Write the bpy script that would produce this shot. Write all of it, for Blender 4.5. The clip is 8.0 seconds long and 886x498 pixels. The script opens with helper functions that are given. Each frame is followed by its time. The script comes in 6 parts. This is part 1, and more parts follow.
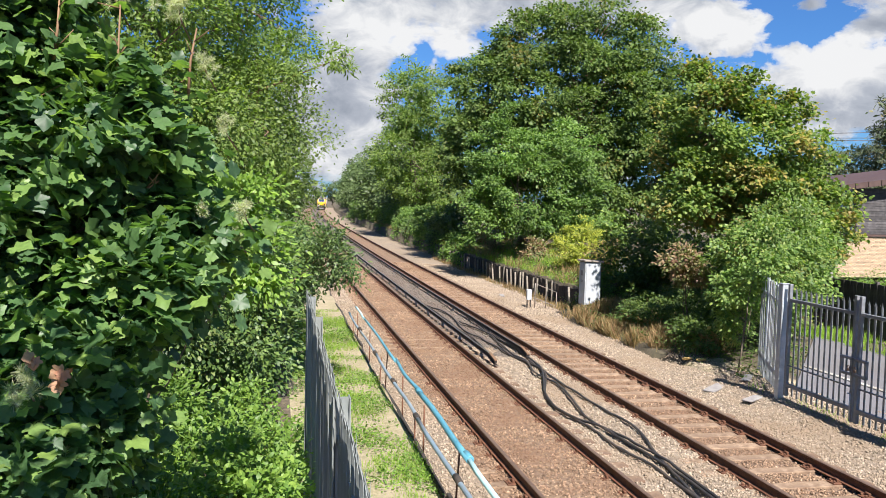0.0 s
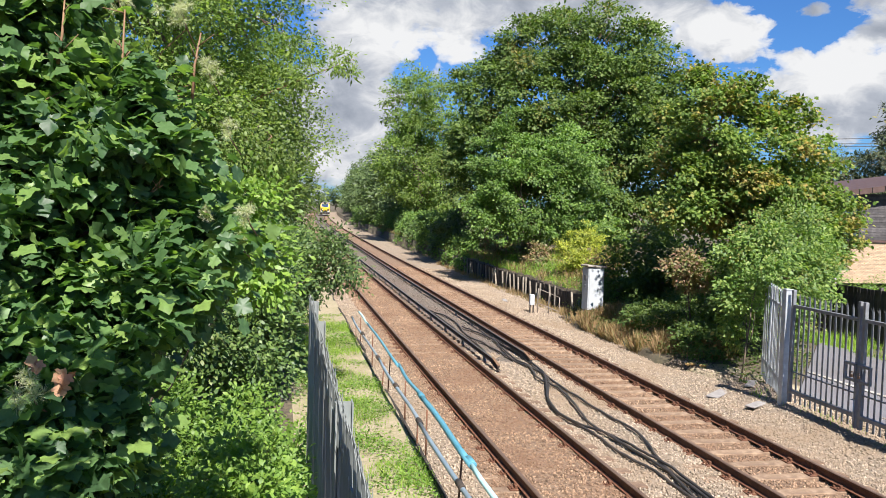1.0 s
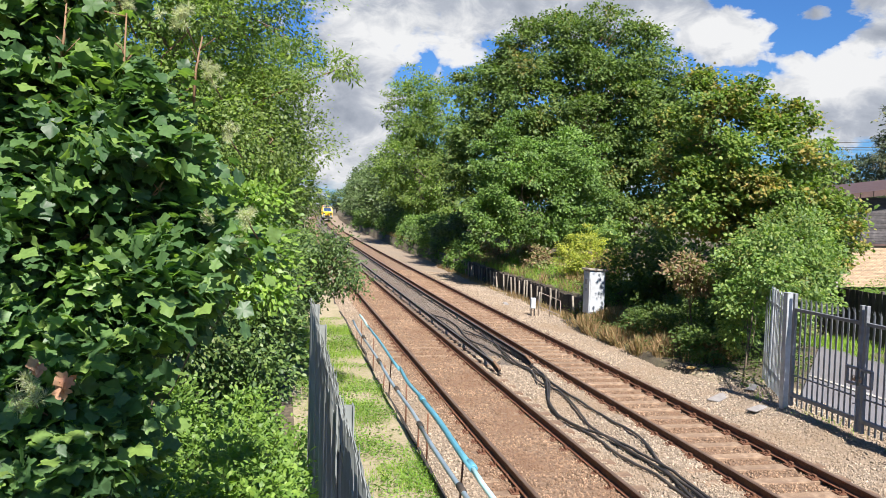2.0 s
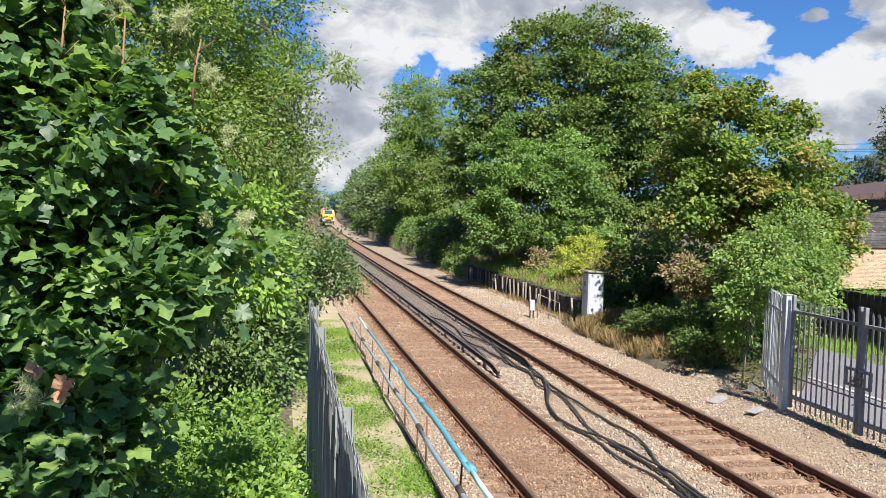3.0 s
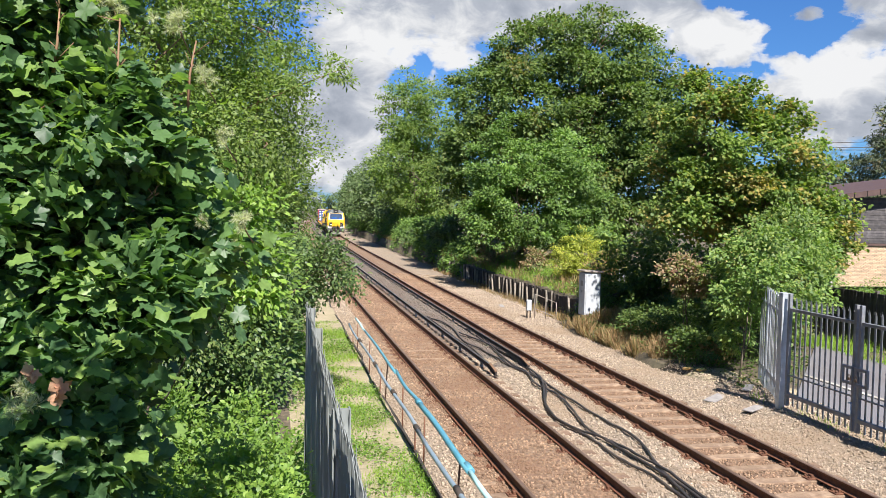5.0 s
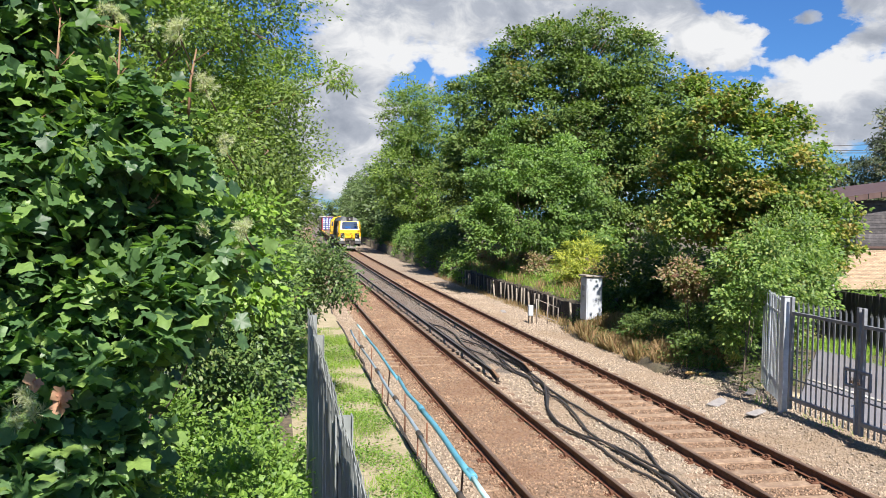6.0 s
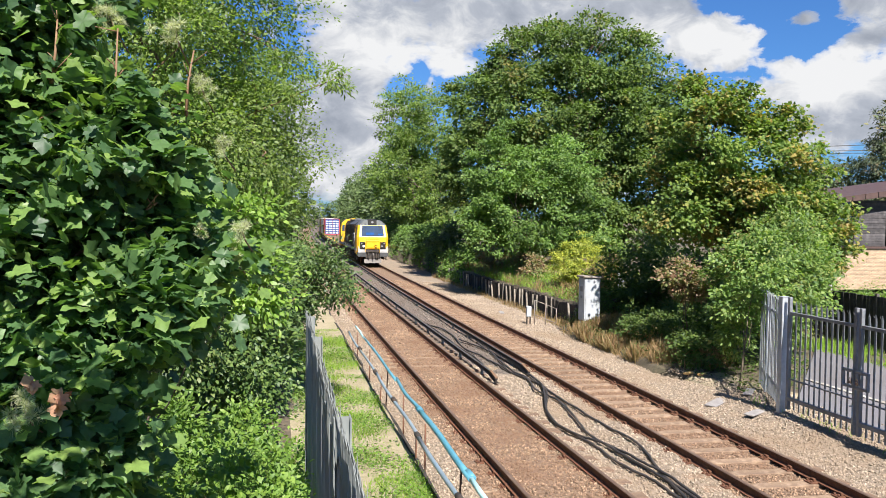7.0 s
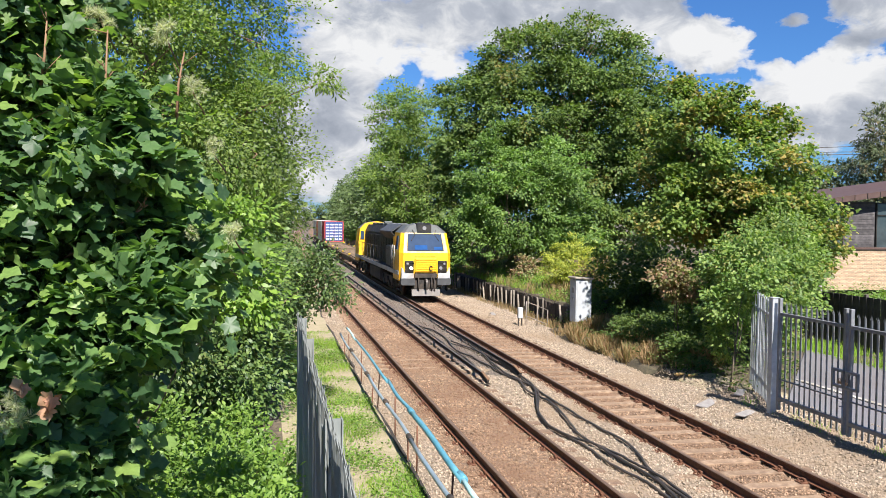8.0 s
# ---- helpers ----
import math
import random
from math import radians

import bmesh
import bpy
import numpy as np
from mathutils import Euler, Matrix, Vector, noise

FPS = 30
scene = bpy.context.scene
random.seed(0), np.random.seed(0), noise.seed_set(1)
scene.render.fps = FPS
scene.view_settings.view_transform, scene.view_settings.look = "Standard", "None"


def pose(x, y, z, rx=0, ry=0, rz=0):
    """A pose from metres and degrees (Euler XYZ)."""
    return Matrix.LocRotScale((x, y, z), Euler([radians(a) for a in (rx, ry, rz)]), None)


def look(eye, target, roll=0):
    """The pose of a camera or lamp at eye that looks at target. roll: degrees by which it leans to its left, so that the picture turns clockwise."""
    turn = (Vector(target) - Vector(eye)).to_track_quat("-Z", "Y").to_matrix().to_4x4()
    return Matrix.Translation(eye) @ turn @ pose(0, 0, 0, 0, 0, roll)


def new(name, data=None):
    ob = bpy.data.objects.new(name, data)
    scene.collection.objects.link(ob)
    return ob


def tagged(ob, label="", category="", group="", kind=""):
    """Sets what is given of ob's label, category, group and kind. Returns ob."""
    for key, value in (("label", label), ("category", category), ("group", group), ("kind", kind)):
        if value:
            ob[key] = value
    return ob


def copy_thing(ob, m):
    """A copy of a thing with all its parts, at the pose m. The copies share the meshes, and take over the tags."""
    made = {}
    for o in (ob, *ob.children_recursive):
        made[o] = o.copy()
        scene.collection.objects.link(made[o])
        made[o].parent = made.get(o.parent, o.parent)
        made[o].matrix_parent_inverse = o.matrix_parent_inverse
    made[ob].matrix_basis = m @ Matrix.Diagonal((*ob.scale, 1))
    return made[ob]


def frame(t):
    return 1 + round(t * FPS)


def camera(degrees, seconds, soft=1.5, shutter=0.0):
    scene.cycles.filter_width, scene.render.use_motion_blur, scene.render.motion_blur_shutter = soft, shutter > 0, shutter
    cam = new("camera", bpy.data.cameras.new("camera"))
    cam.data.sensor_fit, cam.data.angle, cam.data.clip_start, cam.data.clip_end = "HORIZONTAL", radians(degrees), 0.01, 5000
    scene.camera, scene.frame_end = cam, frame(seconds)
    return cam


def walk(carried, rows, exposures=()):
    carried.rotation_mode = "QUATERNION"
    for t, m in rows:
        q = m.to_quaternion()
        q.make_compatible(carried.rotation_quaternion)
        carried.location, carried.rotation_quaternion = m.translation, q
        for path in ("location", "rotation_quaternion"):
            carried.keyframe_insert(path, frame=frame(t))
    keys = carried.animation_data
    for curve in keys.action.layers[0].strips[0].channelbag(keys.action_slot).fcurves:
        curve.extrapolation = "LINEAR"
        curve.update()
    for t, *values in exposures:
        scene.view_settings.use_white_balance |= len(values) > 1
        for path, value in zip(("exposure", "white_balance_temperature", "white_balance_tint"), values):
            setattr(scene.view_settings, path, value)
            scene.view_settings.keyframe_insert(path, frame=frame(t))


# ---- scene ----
cam = camera(56.36, 8.0, soft=0.4)
EYE = Vector((-8.012, 0.0, 4.054))


def aim(down, right, lean):
    """A pose of the hand-held camera at its one standpoint, from degrees."""
    d, r = radians(down), radians(right)
    return look(EYE, EYE + Vector((math.sin(r) * math.cos(d), math.cos(r) * math.cos(d), -math.sin(d))), lean)


AIMS = [
    (0.0, 3.401, 11.895, 1.485),
    (0.5, 3.092, 11.815, 1.549),
    (1.0, 3.076, 11.678, 1.622),
    (1.5, 2.975, 11.593, 1.650),
    (3.0, 2.687, 11.673, 1.577),
    (3.5, 2.691, 11.754, 1.439),
    (4.0, 2.700, 11.822, 1.263),
    (4.5, 2.746, 11.915, 1.365),
    (6.0, 2.245, 11.815, 0.837),
    (6.5, 2.170, 11.773, 0.794),
    (7.0, 2.165, 11.952, 0.707),
    (7.5, 2.104, 12.196, 0.674),
    (8.0, 2.045, 12.540, 0.622),
]
walk(cam, [(t, aim(a, b, c)) for t, a, b, c in AIMS])

# ---- world, sun and exposure ----
SUN_TO = Vector((0.04, -0.66, 0.74)).normalized()
scene.view_settings.exposure = 1.4


class Nodes:
    """Short ways to wire a node tree."""

    def __init__(self, tree):
        self.tree = tree
        tree.nodes.clear()

    def add(self, kind, **values):
        n = self.tree.nodes.new(kind)
        for key, value in values.items():
            if key == "op":
                n.operation = value
            elif key == "blend":
                n.blend_type = value
            elif key == "sky":
                n.sky_type = value
            elif key == "data":
                n.data_type = value
        return n

    def plug(self, socket, value):
        if isinstance(value, bpy.types.NodeSocket):
            self.tree.links.new(value, socket)
        elif value is not None:
            socket.default_value = value

    def math(self, op, a, b=None, clamp=False):
        n = self.add("ShaderNodeMath", op=op)
        n.use_clamp = clamp
        self.plug(n.inputs[0], a)
        self.plug(n.inputs[1], b)
        return n.outputs[0]

    def noise(self, vector, scale, detail=4.0, rough=0.55, distort=0.0):
        n = self.add("ShaderNodeTexNoise")
        self.plug(n.inputs["Vector"], vector)
        n.inputs["Scale"].default_value, n.inputs["Detail"].default_value = scale, detail
        n.inputs["Roughness"].default_value, n.inputs["Distortion"].default_value = rough, distort
        return n.outputs["Fac"]

    def ramp(self, fac, stops):
        n = self.add("ShaderNodeValToRGB")
        while len(n.color_ramp.elements) < len(stops):
            n.color_ramp.elements.new(0.5)
        for e, (p, c) in zip(n.color_ramp.elements, stops):
            e.position = p
            e.color = (c, c, c, 1) if isinstance(c, (int, float)) else (*c, 1)
        self.plug(n.inputs["Fac"], fac)
        return n.outputs["Color"]

    def mix(self, fac, a, b, blend="MIX"):
        n = self.add("ShaderNodeMix", data="RGBA", blend=blend)
        for s, v in ((n.inputs[0], fac), (n.inputs[6], a), (n.inputs[7], b)):
            self.plug(s, (*v, 1) if isinstance(v, tuple) and len(v) == 3 else v)
        return n.outputs[2]


def build_sky():
    world = bpy.data.worlds.new("sky")
    scene.world = world
    world.use_nodes = True
    k = Nodes(world.node_tree)
    sky = k.add("ShaderNodeTexSky", sky="NISHITA")
    sky.sun_disc = False
    sky.sun_elevation = math.asin(SUN_TO.z)
    sky.sun_rotation = math.atan2(SUN_TO.x, SUN_TO.y)
    sky.dust_density, sky.ozone_density, sky.air_density = 0.6, 3.0, 1.0
    way = k.add("ShaderNodeTexCoord").outputs["Generated"]
    sep = k.add("ShaderNodeSeparateXYZ")
    k.plug(sep.inputs[0], way)
    x, y, z = sep.outputs
    azim = k.math("MULTIPLY", k.math("ARCTAN2", x, y), 180 / math.pi)
    elev = k.math("MULTIPLY", k.math("ARCSINE", z), 180 / math.pi)
    # cloud masses, in degrees: bearing, height, half width, half height, cover, greyness
    masses = [(2.4, 4.5, 3.2, 4.0, 0.6, 0.15),
              (17.1, 14.1, 12.99, 2.22, 0.7, 0.3),
              (25.5, 13.7, 4.2, 1.6, 0.3, 0.25),
              (4.8, 10.3, 1.91, 5.73, 0.45, 0.18),
              (7.4, 11.1, 2.75, 1.68, 0.55, -0.45),
              (12.2, 10.6, 1.76, 1.07, 0.5, -0.45),
              (6.1, 6.7, 3.06, 2.29, 0.5, 0.3),
              (5.4, 3.8, 3.44, 1.53, 0.4, -0.1),
              (10.2, 10.0, 0.6, 0.9, -0.3, 0),
              (29.9, 11.6, 3.13, 1.45, 0.7, -0.45),
              (30.4, 10.2, 2.29, 0.69, 0.2, 0.15),
              (33.7, 14.1, 3.25, 1.38, -0.8, 0),
              (35.5, 11.5, 1.72, 0.99, -0.6, 0),
              (30.0, 14.1, 1.53, 0.84, -0.5, 0),
              (33.5, 10.9, 0.99, 0.92, -0.35, 0),
              (35.1, 12.6, 0.92, 0.65, 0.6, 0.2),
              (39.2, 13.8, 3.06, 1.72, 0.65, 0.4),
              (38.8, 11.2, 2.67, 0.61, 0.45, 0.5),
              (36.7, 8.9, 3.44, 1.76, 0.75, -0.6),
              (39.9, 7.1, 3.82, 1.91, 0.5, 0.35),
              (36.0, 6.0, 3.06, 1.53, 0.45, 0.3)]
    flat = k.add("ShaderNodeCombineXYZ")
    k.plug(flat.inputs[0], k.math("MULTIPLY", azim, 0.1))
    k.plug(flat.inputs[1], k.math("MULTIPLY", elev, 0.15))
    puff = k.noise(flat.outputs[0], 5.2, 10.0, 0.56, 0.25)
    cover = k.math("ADD", k.math("MULTIPLY", k.math("SUBTRACT", puff, 0.5), 1.35), 0.04)
    grey = k.math("ADD", k.math("MULTIPLY", k.math("SUBTRACT", k.noise(flat.outputs[0], 3.4, 9.0, 0.6, 0.4), 0.5), 2.0), 0.22)
    for a, e, w, h, amount, dark in masses:
        u = k.math("DIVIDE", k.math("SUBTRACT", azim, a), w)
        v = k.math("DIVIDE", k.math("SUBTRACT", elev, e), h)
        r = k.math("EXPONENT", k.math("MULTIPLY", k.math("ADD", k.math("MULTIPLY", u, u), k.math("MULTIPLY", v, v)), -1.0))
        cover = k.math("ADD", cover, k.math("MULTIPLY", r, amount))
        if dark:
            grey = k.math("ADD", grey, k.math("MULTIPLY", r, dark))
    mask = k.ramp(cover, [(0.18, 0.0), (0.28, 0.7), (0.42, 1.0)])
    cloud = k.ramp(grey, [(0.0, (0.98, 0.985, 1.0)), (0.22, (0.80, 0.82, 0.86)), (0.5, (0.54, 0.58, 0.66)), (1.0, (0.36, 0.40, 0.48))])
    clear = k.mix(1.0, sky.outputs[0], (0.05, 0.09, 0.145), "MULTIPLY")
    final = k.mix(mask, clear, cloud)
    back = k.add("ShaderNodeBackground")
    k.plug(back.inputs["Color"], final)
    back.inputs["Strength"].default_value = 0.345
    out = k.add("ShaderNodeOutputWorld")
    k.tree.links.new(back.outputs[0], out.inputs[0])


build_sky()
sun = new("sun", bpy.data.lights.new("sun", "SUN"))
sun.data.energy, sun.data.angle, sun.data.color = 5.0, radians(0.53), (1.0, 0.94, 0.885)
sun.matrix_world = look(SUN_TO * 200, (0, 0, 0))


# ---- materials ----
def surface(name, tones, scale, rough=0.8, metal=0.0, bump=0.3, stains=None, stain_scale=0.6, island=0.0, fine=None, spec=0.5, coat=0.0):
    """A node material: tones over a noise of that scale (per metre), broad stains, relief."""
    m = bpy.data.materials.new(name)
    m.use_nodes = True
    k = Nodes(m.node_tree)
    place = k.add("ShaderNodeTexCoord").outputs["Object"]
    fac = k.noise(place, scale, 6.0, 0.6)
    n = len(tones)
    col = k.ramp(fac, [(0.3 + 0.4 * i / max(1, n - 1), c) for i, c in enumerate(tones)])
    if island:
        r = k.add("ShaderNodeNewGeometry").outputs["Random Per Island"]
        o = k.add("ShaderNodeObjectInfo").outputs["Random"]
        both = k.math("FRACT", k.math("ADD", r, o))
        col = k.mix(1.0, col, k.ramp(both, [(0.0, 1.0 - island), (1.0, 1.0 + island)]), "MULTIPLY")
    if stains:
        col = k.mix(k.ramp(k.noise(place, stain_scale, 5.0, 0.65), [(0.45, 0.0), (0.65, 0.85)]), col, stains)
    b = k.add("ShaderNodeBsdfPrincipled")
    k.plug(b.inputs["Base Color"], col)
    k.plug(b.inputs["Roughness"], k.ramp(fac, [(0.3, max(0.02, rough - 0.08)), (0.7, min(1.0, rough + 0.08))]))
    b.inputs["Metallic"].default_value = metal
    b.inputs["Specular IOR Level"].default_value = spec
    b.inputs["Coat Weight"].default_value = coat
    if bump:
        n2 = k.noise(place, fine or scale * 3, 5.0, 0.6)
        bm_ = k.add("ShaderNodeBump")
        bm_.inputs["Strength"].default_value, bm_.inputs["Distance"].default_value = bump, 0.02
        k.plug(bm_.inputs["Height"], n2)
        k.plug(b.inputs["Normal"], bm_.outputs[0])
    out = k.add("ShaderNodeOutputMaterial")
    k.tree.links.new(b.outputs[0], out.inputs[0])
    return m


def leafy(name, tones, patch=None, gloss=0.42, through_light=0.35, patch_scale=0.5, spec=0.5, patch_from=0.70):
    """Leaf material: a tone for each leaf, patches of turning leaves, light passing through."""
    m = bpy.data.materials.new(name)
    m.use_nodes = True
    k = Nodes(m.node_tree)
    each = k.add("ShaderNodeNewGeometry").outputs["Random Per Island"]
    n = len(tones)
    col = k.ramp(each, [(i / max(1, n - 1), c) for i, c in enumerate(tones)])
    place = k.add("ShaderNodeTexCoord").outputs["Object"]
    broad = k.noise(place, 0.35, 3.0)
    col = k.mix(1.0, col, k.ramp(broad, [(0.3, 0.78), (0.7, 1.22)]), "MULTIPLY")
    if patch:
        where = k.math("ADD", k.noise(place, patch_scale, 3.0, 0.6), k.math("MULTIPLY", each, 0.18))
        col = k.mix(k.ramp(where, [(patch_from, 0.0), (patch_from + 0.14, 0.9)]), col, patch)
    veins = k.noise(place, 45.0, 3.0)
    col = k.mix(1.0, col, k.ramp(veins, [(0.3, 0.85), (0.7, 1.12)]), "MULTIPLY")
    b = k.add("ShaderNodeBsdfPrincipled")
    k.plug(b.inputs["Base Color"], col)
    b.inputs["Roughness"].default_value = gloss
    b.inputs["Specular IOR Level"].default_value = spec
    t = k.add("ShaderNodeBsdfTranslucent")
    k.plug(t.inputs["Color"], k.mix(1.0, col, (1.7, 1.9, 0.7), "MULTIPLY"))
    mixer = k.add("ShaderNodeMixShader")
    mixer.inputs[0].default_value = through_light
    k.tree.links.new(b.outputs[0], mixer.inputs[1])
    k.tree.links.new(t.outputs[0], mixer.inputs[2])
    out = k.add("ShaderNodeOutputMaterial")
    k.tree.links.new(mixer.outputs[0], out.inputs[0])
    return m


def lamp_glow(name, colour, strength):
    m = bpy.data.materials.new(name)
    m.use_nodes = True
    k = Nodes(m.node_tree)
    e = k.add("ShaderNodeEmission")
    e.inputs[0].default_value, e.inputs[1].default_value = (*colour, 1), strength
    out = k.add("ShaderNodeOutputMaterial")
    k.tree.links.new(e.outputs[0], out.inputs[0])
    return m


RUST = surface("rusty_rail_steel", [(0.075, 0.031, 0.017), (0.13, 0.055, 0.028), (0.19, 0.085, 0.046)], 9, 0.75, 0.2, 0.2)
RAIL_HEAD = surface("worn_rail_head", [(0.13, 0.082, 0.056), (0.21, 0.145, 0.105)], 5, 0.5, 0.4, 0.1)
CONDUCTOR = surface("conductor_rail_steel", [(0.022, 0.017, 0.015), (0.045, 0.034, 0.028)], 8, 0.6, 0.4, 0.2)
RAMP = surface("orange_brown_ramp", [(0.11, 0.062, 0.034), (0.19, 0.11, 0.06)], 7, 0.8, 0, 0.2)
CONDUCTOR_TOP = surface("polished_conductor_top", [(0.20, 0.17, 0.15), (0.30, 0.27, 0.24)], 6, 0.38, 0.8, 0.1)
BALLAST_BROWN = surface("brown_ballast", [(0.11, 0.066, 0.040), (0.235, 0.148, 0.092), (0.42, 0.30, 0.20)], 16, 0.95, 0, 1.0, (0.17, 0.098, 0.058), 0.5, 0.4)
BALLAST_TAN = surface("tan_ballast", [(0.155, 0.118, 0.086), (0.29, 0.228, 0.165), (0.45, 0.37, 0.285)], 14, 0.95, 0, 1.0, (0.235, 0.172, 0.115), 0.4, 0.36)
BALLAST_GREY = surface("grey_ballast", [(0.078, 0.063, 0.051), (0.160, 0.128, 0.102), (0.31, 0.255, 0.21)], 16, 0.95, 0, 1.0, (0.115, 0.085, 0.066), 0.5, 0.4)
SLEEPER = surface("weathered_sleeper", [(0.130, 0.084, 0.050), (0.215, 0.146, 0.094), (0.285, 0.208, 0.142)], 7, 0.9, 0, 0.6, (0.112, 0.068, 0.044), 1.2, 0.18)
CABLE = surface("black_cable", [(0.016, 0.015, 0.015), (0.036, 0.033, 0.032)], 12, 0.5, 0, 0.1, (0.075, 0.06, 0.05), 1.5)
GROUND = surface("rough_grass_soil", [(0.16, 0.145, 0.07), (0.25, 0.215, 0.125), (0.33, 0.275, 0.18)], 14, 0.95, 0, 1.0, (0.32, 0.265, 0.185), 1.4)
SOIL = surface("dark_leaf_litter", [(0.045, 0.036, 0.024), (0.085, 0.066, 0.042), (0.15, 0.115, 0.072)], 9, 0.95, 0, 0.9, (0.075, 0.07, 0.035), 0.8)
ASPHALT = surface("pale_asphalt", [(0.11, 0.105, 0.115), (0.155, 0.15, 0.16)], 40, 0.92, 0, 0.3, (0.12, 0.11, 0.11), 0.4)
GALV = surface("galvanised_steel", [(0.38, 0.41, 0.43), (0.52, 0.55, 0.57)], 7, 0.5, 0.35, 0.1, (0.26, 0.28, 0.29), 1.3)
# Darker copy of GALV: the left fence's shaded side is put into its colour.
GALV_SHADE = surface("shade_grey_steel", [(0.17, 0.19, 0.185), (0.25, 0.27, 0.262)], 6, 0.65, 0.2, 0.1, (0.17, 0.18, 0.165), 1.1)
GALV_DARK = surface("dull_galvanised_steel", [(0.17, 0.18, 0.195), (0.27, 0.285, 0.30)], 7, 0.55, 0.4, 0.1, (0.17, 0.17, 0.17), 1.3)
BARK = surface("grey_brown_bark", [(0.06, 0.045, 0.03), (0.13, 0.10, 0.07), (0.19, 0.155, 0.11)], 9, 0.95, 0, 0.9)
TWIG = surface("brown_twig", [(0.13, 0.075, 0.04), (0.22, 0.14, 0.08)], 12, 0.8, 0, 0.2)
TIMBER_DARK = surface("tarred_timber", [(0.016, 0.013, 0.011), (0.035, 0.028, 0.023), (0.06, 0.05, 0.042)], 8, 0.9, 0, 0.5, None, 0.6, 0.3)
CONCRETE = surface("pale_concrete", [(0.28, 0.26, 0.23), (0.42, 0.40, 0.36)], 9, 0.9, 0, 0.5, (0.22, 0.19, 0.15), 1.2, 0.15)


# ---- mesh helpers ----
def part(name, bm, material, parent=None, label="", smooth=False):
    """Links a bmesh as one mesh object under a thing or a part."""
    me = bpy.data.meshes.new(name)
    bm.to_mesh(me)
    bm.free()
    for m in material if isinstance(material, (list, tuple)) else [material]:
        me.materials.append(m)
    if smooth:
        me.polygons.foreach_set("use_smooth", [True] * len(me.polygons))
    ob = new(name, me)
    if parent:
        ob.parent = parent
    if label:
        ob["label"] = label
    return ob


def empty(name, m=None):
    ob = new(name)
    if m is not None:
        ob.matrix_basis = m
    return ob


def box(bm, centre, size, turn=None, bevel=0.0, mat=0):
    got = bmesh.ops.create_cube(bm, size=1.0)["verts"]
    m = Matrix.Translation(centre) @ (turn or Matrix()) @ Matrix.Diagonal((*size, 1))
    bmesh.ops.transform(bm, matrix=m, verts=got)
    faces = list({f for v in got for f in v.link_faces})
    for f in faces:
        f.material_index = mat
    if bevel:
        edges = list({e for v in got for e in v.link_edges})
        bmesh.ops.bevel(bm, geom=edges, offset=bevel, segments=1, affect="EDGES")
    return bm


def tube(bm, points, radii, sides=8, mat=0, caps=True):
    """A round, tapered sweep along points."""
    pts = [Vector(p) for p in points]
    if not isinstance(radii, (list, tuple)):
        radii = [radii] * len(pts)
    rings, ref = [], None
    for i, p in enumerate(pts):
        d = (pts[min(i + 1, len(pts) - 1)] - pts[max(i - 1, 0)]).normalized()
        if ref is None:
            ref = d.orthogonal().normalized()
        a = (ref - d * ref.dot(d))
        a = a.normalized() if a.length > 1e-6 else d.orthogonal().normalized()
        ref, b = a, d.cross(a)
        rings.append([bm.verts.new(p + (a * math.cos(2 * math.pi * s / sides) + b * math.sin(2 * math.pi * s / sides)) * radii[i]) for s in range(sides)])
    for r0, r1 in zip(rings, rings[1:]):
        for s in range(sides):
            f = bm.faces.new((r0[s], r0[(s + 1) % sides], r1[(s + 1) % sides], r1[s]))
            f.material_index, f.smooth = mat, True
    if caps:
        for ring, flip in ((rings[0], True), (rings[-1], False)):
            f = bm.faces.new(ring[::-1] if flip else ring)
            f.material_index = mat
    return bm


def prism(bm, outline, a, b, axis="y", mat=0):
    """An outline of (p, q) pairs drawn out from a to b along an axis; p, q are the other two axes in order."""
    def at(p, q, s):
        return {"x": (s, p, q), "y": (p, s, q), "z": (p, q, s)}[axis]
    lo = [bm.verts.new(at(p, q, a)) for p, q in outline]
    hi = [bm.verts.new(at(p, q, b)) for p, q in outline]
    n, made = len(outline), []
    made.append(bm.faces.new(lo))
    made.append(bm.faces.new(hi[::-1]))
    for i in range(n):
        made.append(bm.faces.new((lo[i], hi[i], hi[(i + 1) % n], lo[(i + 1) % n])))
    for f in made:
        f.material_index = mat
    bmesh.ops.recalc_face_normals(bm, faces=made)
    return bm


def bulk(name, verts, faces, material, parent=None, smooth=False):
    """A mesh from arrays: verts (n, 3), faces (m, k) of one size k."""
    me = bpy.data.meshes.new(name)
    faces = np.asarray(faces, np.int32)
    m, k = faces.shape
    me.vertices.add(len(verts))
    me.vertices.foreach_set("co", np.asarray(verts, np.float32).ravel())
    me.loops.add(m * k)
    me.loops.foreach_set("vertex_index", faces.ravel())
    me.polygons.add(m)
    me.polygons.foreach_set("loop_start", np.arange(0, m * k, k, dtype=np.int32))
    me.polygons.foreach_set("loop_total", np.full(m, k, np.int32))
    if smooth:
        me.polygons.foreach_set("use_smooth", np.ones(m, bool))
    me.update(calc_edges=True)
    me.materials.append(material)
    ob = new(name, me)
    if parent:
        ob.parent = parent
    return ob


# ---- the line's course ----
BEND = 1.15e-4


def course(y):
    """Sideways place of the near line's middle at y: a wide right-hand bend."""
    if y <= 0:
        return 0.0
    return BEND * y * y if y < 330 else BEND * 330 * 330 + 2 * BEND * 330 * (y - 330)


def heading(y):
    return math.degrees(-math.atan(2 * BEND * min(max(y, 0), 330)))


UP_LINE, DOWN_LINE = 0.0, -3.525


def smooth(a, b, x):
    t = min(1.0, max(0.0, (x - a) / (b - a)))
    return t * t * (3 - 2 * t)


